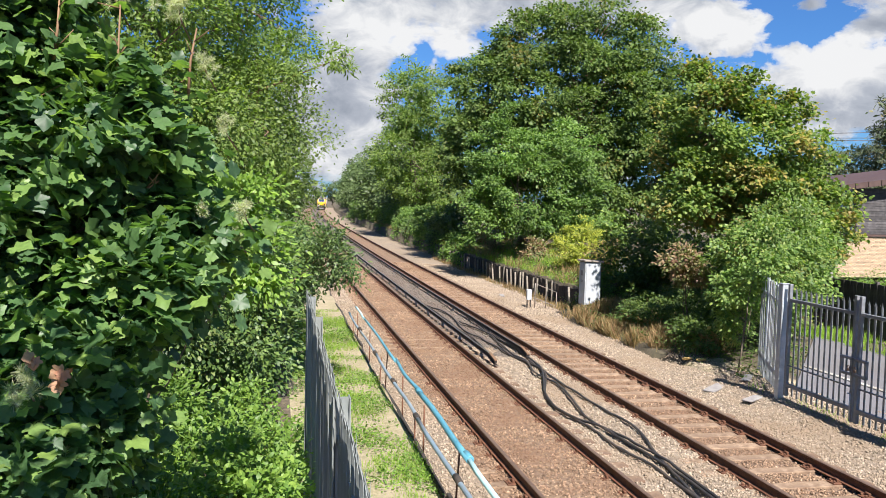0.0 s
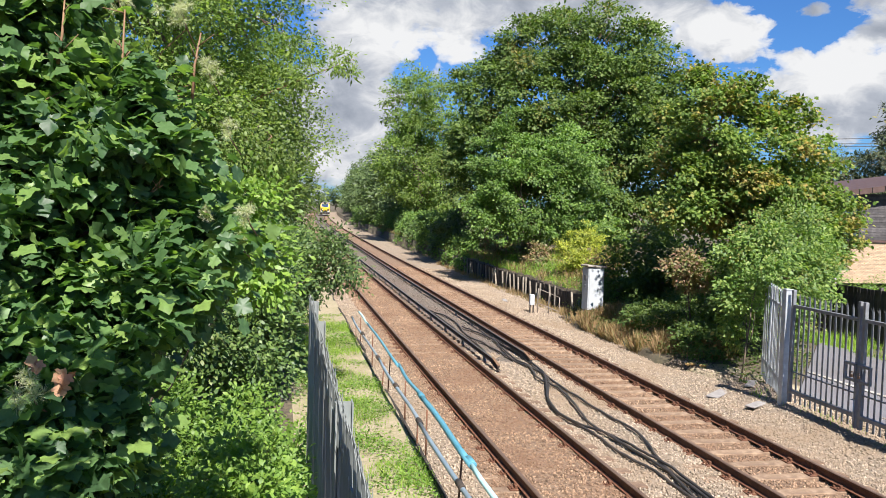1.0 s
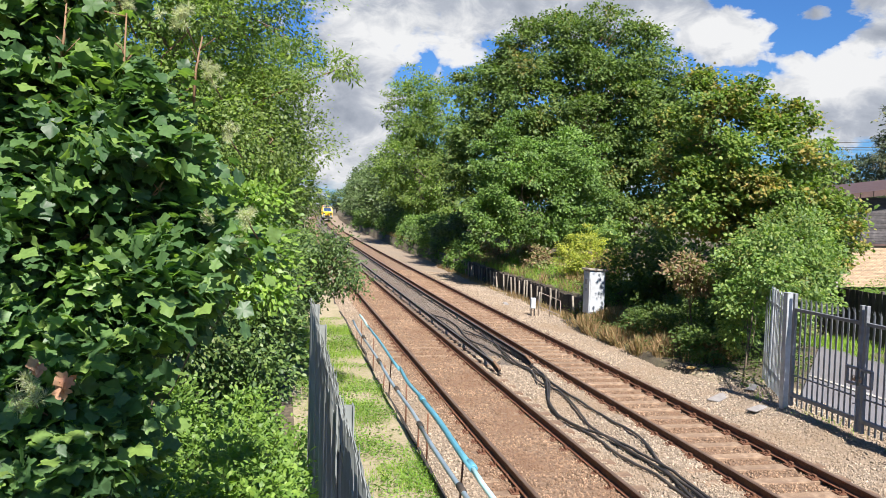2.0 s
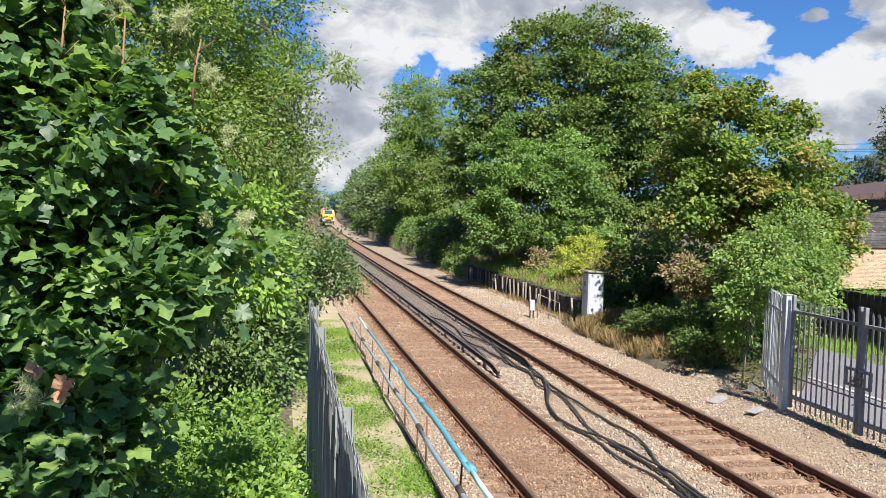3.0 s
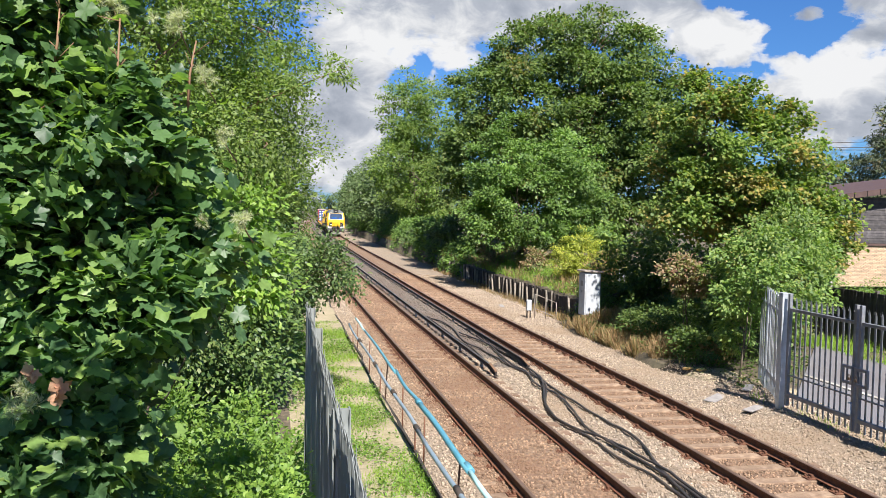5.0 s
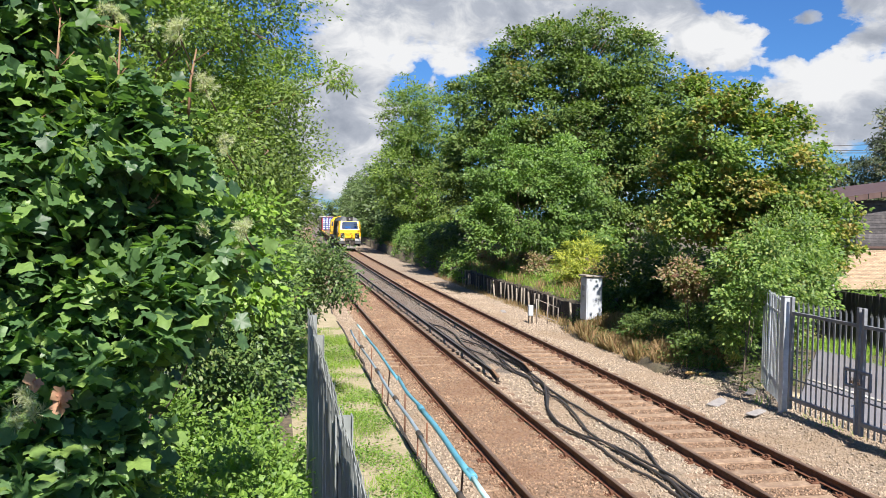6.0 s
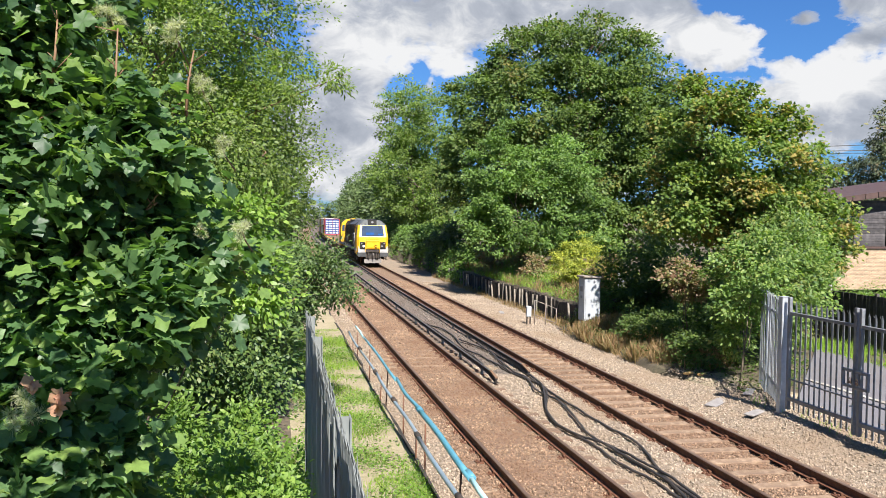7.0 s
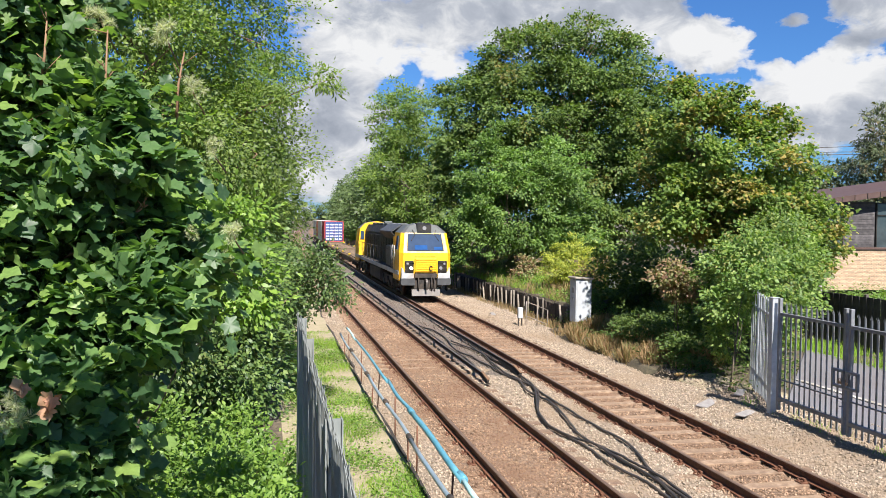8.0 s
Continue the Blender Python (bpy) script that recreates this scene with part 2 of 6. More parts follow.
def lump(x, y, scale, seed=0.0):
    return noise.noise(Vector((x * scale + seed, y * scale - seed, seed * 0.7)))


def ground_height(u, y):
    bumps = 0.10 * lump(u, y, 0.5) + 0.05 * lump(u, y, 1.7, 3)
    if u < -5.55:
        z = -0.06 + bumps * 0.5
        if u < -7.6:
            z += 1.25 * smooth(-7.6, -15, u) + bumps
        z += 0.8 * smooth(-6.9, -7.5, u) * smooth(11.0, 9.0, y)
        z += 1.3 * smooth(4.5, 0.5, y) * smooth(-6.2, -7.4, u)
    elif u < 2.55:
        z = -0.5
    else:
        open_side = -0.5 + 0.52 * smooth(2.8, 3.3, u) + bumps * 0.1
        wood = -0.5 + 0.35 * smooth(2.9, 3.3, u + 0.5 * lump(u, y, 0.5, 9)) + 1.0 * smooth(3.6, 9, u) + bumps * 0.7
        bank = (-0.5 if u < 4.22 else 0.62 + 0.9 * smooth(4.25, 9, u) + bumps)
        begin = 16.5 + 7.5 * smooth(4.5, 7.5, u)
        z = open_side + (wood - open_side) * smooth(begin, begin + 3, y)
        z = z + (bank - z) * smooth(30.9, 31.4, y)
        low = max(smooth(14, 17, u) * smooth(56, 50, y), smooth(10.2, 12, u) * smooth(40, 36, y))
        z += (0.12 + bumps * 0.3 - z) * low
    far = smooth(40, 120, abs(u))
    return z * (1 - far) + 0.3 * far


def build_ground():
    us = sorted({*np.round(np.arange(-16, 14.01, 0.4), 2).tolist(), *np.round(np.arange(2.5, 4.6, 0.1), 2).tolist(), -5.56, -5.54, 2.54, 2.56, 4.21, 4.23, *[s * v for s in (-1, 1) for v in (18, 21, 25, 30, 40, 60, 90, 140, 250, 500, 1000, 2000)]})
    ys = sorted({*np.round(np.arange(0, 34, 0.2), 2).tolist(), *np.round(np.arange(34, 60, 0.5), 2).tolist(), *range(60, 130, 2), *range(130, 340, 10), *[-s for s in (1, 2, 4, 8, 15, 30, 60, 120, 300, 800)], 30.9, 31.4, 360, 420, 500, 650, 900, 1300, 2000, 3000})
    verts = [(course(y) + u, y, ground_height(u, y)) for y in ys for u in us]
    n = len(us)
    faces = [(j * n + i, j * n + i + 1, (j + 1) * n + i + 1, (j + 1) * n + i) for j in range(len(ys) - 1) for i in range(n - 1)]
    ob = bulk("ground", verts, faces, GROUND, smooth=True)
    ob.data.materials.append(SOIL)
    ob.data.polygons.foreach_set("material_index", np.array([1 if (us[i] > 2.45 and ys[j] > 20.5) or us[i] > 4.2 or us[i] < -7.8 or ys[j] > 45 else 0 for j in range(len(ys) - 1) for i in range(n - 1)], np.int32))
    tagged(ob, "rough grassy soil beside the railway line", "ground", kind="structure")


build_ground()

BED = [(-5.53, -0.36), (-5.3, -0.30), (-4.9, -0.22), (-4.45, -0.20), (-3.57, -0.205), (-2.7, -0.20), (-2.2, -0.26), (-1.75, -0.25), (-1.35, -0.165), (-0.9, -0.17),
       (-0.6, -0.192), (0.0, -0.188), (0.6, -0.192), (1.0, -0.205), (1.5, -0.24), (2.2, -0.30), (2.9, -0.34), (3.5, -0.37), (4.21, -0.38)]


def bed_height(u, y):
    z = float(np.interp(u, [b[0] for b in BED], [b[1] for b in BED]))
    if abs(u) < 0.78 and y < 30:
        z -= 0.024 * smooth(30, 22, y)
    if u > 1.5 and y < 25:
        z += (float(np.interp(u, [1.5, 2.2, 2.7, 3.2, 4.21], [-0.24, -0.22, -0.06, 0.03, 0.05])) - z) * smooth(22, 16, y)
    return z + 0.022 * lump(u, y, 5.0, 2) + 0.03 * lump(u, y, 0.9, 5)


def bed_kind(u, y):
    """0 brown between the rails, 1 dark grey between the lines far off, 2 tan between them nearer and on the shoulders."""
    if -2.75 < u < -0.85:
        return 1 if y + 5.0 * lump(u, y, 0.9, 6) > 22.5 else 2
    if u > 0.95 or u < -4.75:
        return 2
    return 0


def build_bed():
    us = np.linspace(-5.53, 4.21, 90)
    ys = np.concatenate([np.arange(-12, 6, 1.0), np.arange(6, 45, 0.12), np.arange(45, 90, 0.6), np.arange(90, 345, 5)])
    verts = [(course(y) + u, y, bed_height(u, y)) for y in ys for u in us]
    n = len(us)
    faces = [(j * n + i, j * n + i + 1, (j + 1) * n + i + 1, (j + 1) * n + i) for j in range(len(ys) - 1) for i in range(n - 1)]
    ob = bulk("trackbed", verts, faces, BALLAST_BROWN)
    ob.data.materials.append(BALLAST_GREY)
    ob.data.materials.append(BALLAST_TAN)
    kinds = [bed_kind((us[i] + us[i + 1]) / 2 + 0.18 * lump(us[i], ys[j], 1.5, 4), ys[j]) for j in range(len(ys) - 1) for i in range(n - 1)]
    ob.data.polygons.foreach_set("material_index", np.array(kinds, np.int32))
    tagged(ob, "stone ballast bed, brown between the rails and pale on the shoulder", "ballast", kind="structure")


build_bed()


def along(y):
    """The pose on the line at y, its y axis along the rails."""
    return pose(course(y), y, 0, 0, 0, heading(y))


def sweep_rail(outline, offset, y0, y1, mats, name, parent, head_from, drop=None):
    """Draws a rail's section along the line."""
    ys = [y0 + (y1 - y0) * i / max(1, int((y1 - y0) / 4)) for i in range(max(1, int((y1 - y0) / 4)) + 1)]
    if drop:
        ys = sorted({*ys, y0 + 0.7})
    bm = bmesh.new()
    rings = []
    for y in ys:
        fall = drop * max(0.0, 1 - (y - y0) / 0.7) if drop else 0.0
        rings.append([bm.verts.new((course(y) + offset + p, y, q - fall)) for p, q in outline])
    n = len(outline)
    for a, b in zip(rings, rings[1:]):
        for i in range(n):
            f = bm.faces.new((a[i], a[(i + 1) % n], b[(i + 1) % n], b[i]))
            f.material_index = 1 if outline[i][1] > head_from and outline[(i + 1) % n][1] > head_from else 0
    bm.faces.new(rings[0])
    bm.faces.new(rings[-1][::-1])
    bmesh.ops.recalc_face_normals(bm, faces=bm.faces)
    return part(name, bm, mats, parent)


RAIL = [(-0.07, -0.16), (-0.07, -0.148), (-0.012, -0.125), (-0.01, -0.05), (-0.035, -0.035), (-0.036, -0.012), (-0.024, 0.0),
        (0.024, 0.0), (0.036, -0.012), (0.035, -0.035), (0.01, -0.05), (0.012, -0.125), (0.07, -0.148), (0.07, -0.16)]
LIVE = [(-0.045, -0.06), (-0.045, -0.045), (-0.016, -0.03), (-0.014, 0.005), (-0.032, 0.018), (-0.033, 0.045), (-0.025, 0.052),
        (0.025, 0.052), (0.033, 0.045), (0.032, 0.018), (0.014, 0.005), (0.016, -0.03), (0.045, -0.045), (0.045, -0.06)]


def build_track(offset, name, label, sleepers, sunk):
    track = empty(name)
    tagged(track, label, "railway track", kind="structure")
    for side in (-0.7535, 0.7535):
        sweep_rail(RAIL, offset + side, -12, 345, [RUST, RAIL_HEAD], "rail", track, -0.013)
    bm = bmesh.new()
    box(bm, (0, 0, -0.065), (2.55, 0.25, 0.13), bevel=0.012)
    first = part("sleeper", bm, SLEEPER, track)
    bm = bmesh.new()
    box(bm, (0, 0, 0.012), (0.36, 0.18, 0.025), bevel=0.005)
    for s in (-1, 1):
        box(bm, (s * 0.075, 0, 0.045), (0.045, 0.1, 0.06), bevel=0.008)
        tube(bm, [(s * 0.14, 0.05, 0.02), (s * 0.14, 0.05, 0.055)], 0.017, 6)
        tube(bm, [(s * 0.14, -0.05, 0.02), (s * 0.14, -0.05, 0.055)], 0.017, 6)
    chair = part("rail_chair", bm, RUST, first)
    chair.location = (-0.7535, 0, 0)
    rng = random.Random(7)
    made = []
    for i in range(sleepers):
        y = 6.4 + i * 0.67
        ob = first if i == 0 else new("sleeper", first.data)
        ob.parent = track
        ob.matrix_basis = along(y) @ pose(offset + rng.uniform(-0.03, 0.03), 0, -0.172 - sunk - rng.uniform(0, 0.012), 0, 0, rng.uniform(-0.7, 0.7))
        made.append(ob)
    for i, ob in enumerate(made):
        for s in (-0.7535, 0.7535):
            if i == 0 and s < 0:
                continue
            c = new("rail_chair", chair.data)
            c.parent = ob
            c.location = (s, 0, 0)
    return track


build_track(UP_LINE, "railway_track", "rusty running rails on weathered sleepers in brown ballast", 70, 0.0)
build_track(DOWN_LINE, "railway_track", "rusty running rails with sleepers nearly buried in brown ballast", 60, 0.028)
for off, y0, label in ((DOWN_LINE + 1.21, 20.3, "dark conductor rail with a sloping end, beside the left line"), (-1.19, 21.1, "dark conductor rail on insulators beside the brown track")):
    live = empty("conductor_rail")
    tagged(live, label, "conductor rail", "conductor rails", kind="structure")
    sweep_rail(LIVE, off, y0, 345, [CONDUCTOR, CONDUCTOR_TOP], "rail", live, 0.044, 0.10)
    end = part("ramp_end", box(bmesh.new(), (0, 0.3, 0.012), (0.075, 0.62, 0.03), bevel=0.006), RAMP, live, "orange-brown sloping end piece")
    end.matrix_basis = along(y0) @ pose(off, 0, -0.045, 8, 0, 0)
    bm = bmesh.new()
    tube(bm, [(0, 0, -0.3), (0, 0, -0.15), (0, 0, -0.14), (0, 0, -0.055)], [0.05, 0.05, 0.036, 0.036], 8)
    pot = part("insulator", bm, GALV_DARK, live, "grimy grey insulator")
    pot.matrix_basis = along(y0 + 1.5) @ pose(off, 0, 0)
    for i in range(1, 26):
        q = new("insulator", pot.data)
        q.parent = live
        q.matrix_basis = along(y0 + 1.5 + i * 2.7) @ pose(off, 0, 0)


def scatter_stones():
    """Loose ballast stones, in three kinds of colour."""
    rng = np.random.default_rng(3)
    base = np.array([(1, 0, 0), (-1, 0, 0), (0, 1, 0), (0, -1, 0), (0, 0, 1), (0, 0, -1)], float)
    tri = np.array([(0, 2, 4), (2, 1, 4), (1, 3, 4), (3, 0, 4), (2, 0, 5), (1, 2, 5), (3, 1, 5), (0, 3, 5)])
    for kind, name, material, label in ((0, "brown_ballast_stones", BALLAST_BROWN, "brown loose ballast stones between the rails"),
                                        (1, "grey_ballast_stones", BALLAST_GREY, "grey loose ballast stones between the two lines"),
                                        (2, "pale_ballast_stones", BALLAST_TAN, "pale tan loose ballast stones on the shoulder")):
        n = (42000, 16000, 66000)[kind]
        y = 8.5 + 46 * rng.random(n * 3) ** 1.9
        u = rng.uniform(-5.6, 3.9, n * 3)
        wob = np.array([bed_kind(a + 0.18 * lump(a, b, 1.5, 4), b) for a, b in zip(u, y)])
        on_tie = (np.abs((y - 6.4 + 0.335) % 0.67 - 0.335) < 0.12) & (np.abs(u) < 0.72) & (y < 24)
        keep = np.flatnonzero((wob == kind) & ~on_tie)[:n]
        y, u = y[keep], u[keep]
        x = np.array([course(b) for b in y]) + u
        z = np.array([max(bed_height(a, b), ground_height(a, b)) if 2.6 < a and b < 21.5 else bed_height(a, b) for a, b in zip(u, y)])
        m = len(y)
        size = rng.uniform(0.011, 0.027, m) * (1 + 0.012 * (y - 9))
        shape = base[None] * (1 + rng.uniform(-0.35, 0.35, (m, 6, 1))) + rng.uniform(-0.25, 0.25, (m, 6, 3))
        q = rng.normal(size=(m, 4))
        q /= np.linalg.norm(q, axis=1, keepdims=True)
        w, a, b, c = q.T
        rot = np.stack([1 - 2 * (b * b + c * c), 2 * (a * b - c * w), 2 * (a * c + b * w), 2 * (a * b + c * w), 1 - 2 * (a * a + c * c), 2 * (b * c - a * w), 2 * (a * c - b * w), 2 * (b * c + a * w), 1 - 2 * (a * a + b * b)], 1).reshape(m, 3, 3)
        v = np.einsum("nij,nkj->nki", rot, shape) * size[:, None, None] + np.stack([x, y, z + size * 0.35], 1)[:, None]
        f = tri[None] + 6 * np.arange(m)[:, None, None]
        ob = bulk(name, v.reshape(-1, 3), f.reshape(-1, 3), material)
        tagged(ob, label, "ballast stones", kind="stuff")


scatter_stones()


# ---- foliage ----
def leaf_shape(kind):
    """Verts and triangles of one leaf about 1 long, its stalk at the origin, along +y, face up +z."""
    if kind == "lobed":
        rim = [(0.0, 0.06), (0.16, -0.06), (0.38, -0.06), (0.37, 0.10), (0.42, 0.20), (0.58, 0.30), (0.62, 0.45), (0.47, 0.50), (0.37, 0.52), (0.40, 0.66), (0.28, 0.76), (0.16, 0.86), (0.0, 1.02)]
        rim = rim + [(-x, y) for x, y in rim[-2:0:-1]]
        v = [(0, 0.36, 0.0)] + [(x, y, 0.42 * abs(x) - 0.30 * max(0, y - 0.45) - 0.85 * abs(x) ** 2 + 0.05 * math.sin(9 * x + 7 * y)) for x, y in rim]
        n = len(rim)
        return np.array(v), np.array([(0, 1 + (i + 1) % n, 1 + i) for i in range(n)])
    if kind == "oval":
        v = [(0, 0, 0), (0.24, 0.35, 0.06), (0.2, 0.7, 0.03), (0, 1, -0.08), (-0.2, 0.7, 0.03), (-0.24, 0.35, 0.06)]
        return np.array(v), np.array([(0, 1, 5), (1, 2, 5), (2, 4, 5), (2, 3, 4)])[:, ::1]
    if kind == "narrow":
        v = [(0, 0, 0), (0.15, 0.45, 0.05), (0, 1, -0.06), (-0.15, 0.45, 0.05)]
        return np.array(v), np.array([(0, 1, 2), (0, 2, 3)])
    if kind == "blade":
        v = [(-0.03, 0, 0), (0.03, 0, 0), (0.02, 0.6, 0.04), (-0.02, 0.6, 0.04), (0, 1, 0.16)]
        return np.array(v), np.array([(0, 1, 2), (0, 2, 3), (3, 2, 4)])
    if kind == "stem":
        v = [(-0.009, 0, 0), (0.009, 0, 0), (0.022, 0.72, 0.05), (-0.022, 0.72, 0.05), (0, 1, 0.18)]
        return np.array(v), np.array([(0, 1, 2), (0, 2, 3), (3, 2, 4)])
    v = [(0, 0, 0), (0.36, 0.48, 0.07), (0, 1, -0.1), (-0.36, 0.48, 0.07)]
    return np.array(v), np.array([(0, 1, 2), (0, 2, 3)])


def place_leaves(name, kind, pos, tip, up, size, material, parent=None):
    """One mesh of leaves at pos, pointing along tip, faces towards up."""
    tv, tf = leaf_shape(kind)
    tip = tip / np.maximum(np.linalg.norm(tip, axis=1, keepdims=True), 1e-6)
    side = np.cross(tip, up)
    side /= np.maximum(np.linalg.norm(side, axis=1, keepdims=True), 1e-6)
    face = np.cross(side, tip)
    rot = np.stack([side, tip, face], 2)
    v = np.einsum("nij,kj->nki", rot, tv) * size[:, None, None] + pos[:, None]
    f = tf[None] + len(tv) * np.arange(len(pos))[:, None, None]
    return bulk(name, v.reshape(-1, 3), f.reshape(-1, 3), material, parent)


def crown_points(rng, lobes, clusters, depth=0.5, clump=None):
    """Cluster middles on boughs that stand out of the lobes' skin, and their outward ways."""
    lobes = np.array(lobes, float)
    mean = (lobes[:, 3] * lobes[:, 4] * lobes[:, 5]) ** (1 / 3)
    clump = clump or 0.30 * float(mean.mean())
    mids, radii, outs = [], [], []
    for i, l in enumerate(lobes):
        n = max(6, int(2.4 * (mean[i] / clump) ** 2 * 2.2))
        d = rng.normal(size=(n, 3))
        d /= np.linalg.norm(d, axis=1, keepdims=True)
        p = l[:3] + d * l[3:] * (1.0 - depth * 0.9 * rng.random((n, 1)) ** 1.5) + rng.normal(size=(n, 3)) * clump * 0.25
        ok = np.ones(n, bool)
        for j, m in enumerate(lobes):
            if j != i:
                ok &= (((p - m[:3]) / m[3:]) ** 2).sum(1) > 0.5
        mids.append(p[ok])
        outs.append(d[ok])
        radii.append(clump * rng.uniform(0.55, 1.3, int(ok.sum())))
    mids, outs, radii = np.concatenate(mids), np.concatenate(outs), np.concatenate(radii)
    which = rng.choice(len(mids), clusters, p=radii ** 2 / (radii ** 2).sum())
    e = rng.normal(size=(clusters, 3)) + 0.55 * outs[which] + np.array([0, 0, 0.5])
    e /= np.linalg.norm(e, axis=1, keepdims=True)
    p = mids[which] + e * radii[which][:, None] * rng.uniform(0.55, 1.05, (clusters, 1)) * np.array([1, 1, 0.72])
    d = e * 0.7 + outs[which] * 0.5
    return p, d / np.linalg.norm(d, axis=1, keepdims=True)


def foliage(name, lobes, clusters, per, spread, size, kind, material, parent, seed, flat=0.5, droop=0.35, up_bias=0.9, floor=None, depth=0.5, clump=None, out_bias=0.5, tumble=0.5, lay=0.0):
    """The leaves of a crown, bush or hedge, in clusters; returns the cluster middles."""
    rng = np.random.default_rng(seed)
    p, d = crown_points(rng, lobes, clusters, depth, clump)
    n = len(p) * per
    own = np.repeat(np.arange(len(p)), per)
    off = rng.normal(size=(n, 3)) * np.array([1, 1, flat]) * spread * 0.75 * rng.uniform(0.6, 1.3, len(p))[own][:, None]
    pos = p[own] + off
    tip = d[own] * 0.6 + off / spread * 0.5 + rng.normal(size=(n, 3)) * 0.45
    tip[:, 2] -= droop
    up = rng.normal(size=(n, 3)) * tumble + d[own] * out_bias + up_bias * (0.6 * np.array(SUN_TO) + np.array([0, 0, 0.5])) + np.array([0, 0, lay])
    s = size * rng.uniform(0.6, 1.25, n)
    if floor is not None:
        ok = pos[:, 2] > floor
        pos, tip, up, s = pos[ok], tip[ok], up[ok], s[ok]
    place_leaves(name, kind, pos, tip, up, s, material, parent)
    return p, d


def wander(rng, a, b, steps, wobble):
    a, b = Vector(a), Vector(b)
    out = []
    for i in range(steps + 1):
        t = i / steps
        q = a.lerp(b, t)
        if 0 < i < steps:
            q += Vector((rng.uniform(-1, 1), rng.uniform(-1, 1), rng.uniform(-0.5, 0.5))) * wobble
        out.append(q)
    return out


def tree(name, label, base, lobes, trunk_r, clusters, per, spread, size, kind, material, seed, twigs=60, group="", category="tree", bark=None, twig_mat=None, **more):
    """A tree: tapered trunk, limbs to each lobe, twigs to clusters, leaves."""
    root = empty(name, pose(*base))
    tagged(root, label, category, group)
    rng = random.Random(seed)
    local = [(l[0] - base[0], l[1] - base[1], l[2] - base[2], *l[3:]) for l in lobes]
    top = max(local, key=lambda l: l[2])
    mid = Vector((top[0] * 0.6, top[1] * 0.6, top[2]))
    bm = bmesh.new()
    pts = wander(rng, (0, 0, -0.3), mid, 7, trunk_r * 0.8)
    tube(bm, pts, [trunk_r * (1.25 if i == 0 else 1 - 0.8 * i / 7) for i in range(8)], 9)
    part("trunk", bm, bark or BARK, root)
    for l in local:
        bm = bmesh.new()
        start = pts[2 + rng.randrange(3)]
        tube(bm, wander(rng, start, l[:3], 4, 0.12 * max(l[3:])), [trunk_r * f for f in (0.45, 0.36, 0.28, 0.2, 0.1)], 6)
        part("limb", bm, bark or BARK, root)
    p, d = foliage("crown", local, clusters, per, spread, size, kind, material, root, seed, **more)
    inner = [(*l[:3], l[3] * 0.74, l[4] * 0.74, l[5] * 0.74) for l in local]
    foliage("inner_crown", inner, max(20, clusters // 4), 20, spread * 1.2, size * (1.35 if kind != "lobed" else 1.0), "lobed" if kind == "lobed" else "wide", material, root, seed + 500, depth=0.6)
    bm = bmesh.new()
    for i in rng.sample(range(len(p)), min(twigs, len(p))):
        near = min(local, key=lambda l: (Vector(l[:3]) - Vector(p[i])).length)
        tube(bm, wander(rng, Vector(near[:3]).lerp(Vector(p[i]), 0.25), p[i], 3, 0.06 * max(near[3:])), [trunk_r * f for f in (0.12, 0.09, 0.06, 0.03)], 4, caps=False)
    tagged(part("twig_spray", bm, twig_mat or TWIG, root), kind="stuff")
    return root


# ---- the train ----
TRAIN_FRONT, TRAIN_SPEED = 40.84, 27.92
TRAIN = []
YELLOW = surface("yellow_paint", [(0.66, 0.345, 0.008), (0.74, 0.40, 0.012)], 3, 0.42, 0, 0.03, (0.55, 0.36, 0.02), 1.0, coat=0.08)
LOCO_DARK = surface("dark_loco_paint", [(0.006, 0.006, 0.006), (0.012, 0.012, 0.010)], 3, 0.6, 0, 0.05, (0.04, 0.034, 0.028), 0.8, spec=0.25)
LOCO_ROOF = surface("grey_roof_paint", [(0.055, 0.06, 0.06), (0.09, 0.10, 0.095)], 3, 0.6, 0, 0.05, (0.07, 0.07, 0.07), 0.9)
LOCO_PALE = surface("pale_grey_paint", [(0.30, 0.305, 0.31), (0.40, 0.41, 0.42)], 4, 0.55, 0, 0.05, (0.24, 0.22, 0.20), 1.2)
LOCO_GREY = surface("dark_grey_paint", [(0.034, 0.036, 0.038), (0.058, 0.06, 0.063)], 4, 0.55, 0, 0.05)
PLOUGH = surface("dusty_plough_paint", [(0.11, 0.10, 0.095), (0.18, 0.17, 0.155)], 5, 0.8, 0, 0.1, (0.12, 0.10, 0.085), 1.5)
GRIME = surface("oily_underframe_steel", [(0.012, 0.011, 0.010), (0.04, 0.034, 0.03)], 6, 0.8, 0.1, 0.4, (0.07, 0.05, 0.035), 1.5)
CAB_GLASS = surface("cab_glass", [(0.018, 0.033, 0.066), (0.035, 0.058, 0.105)], 1.2, 0.55, 0, 0.0, spec=0.03)
LAMP = lamp_glow("lit_headlamp", (1.0, 0.97, 0.88), 2.2)
LENS = surface("lamp_lens", [(0.16, 0.16, 0.17), (0.24, 0.24, 0.25)], 5, 0.15, 0, 0.0, coat=0.5)
WAGON_STEEL = surface("rusty_wagon_steel", [(0.06, 0.042, 0.03), (0.13, 0.09, 0.06), (0.22, 0.17, 0.11)], 3, 0.85, 0.1, 0.3, (0.10, 0.07, 0.045), 1.2)
BOX_RED = surface("red_container_paint", [(0.36, 0.03, 0.04), (0.44, 0.045, 0.055)], 2, 0.5, 0, 0.05, (0.30, 0.04, 0.04), 0.8)
BOX_BLUE = surface("blue_container_paint", [(0.025, 0.05, 0.16), (0.04, 0.075, 0.22)], 2, 0.5, 0, 0.05)
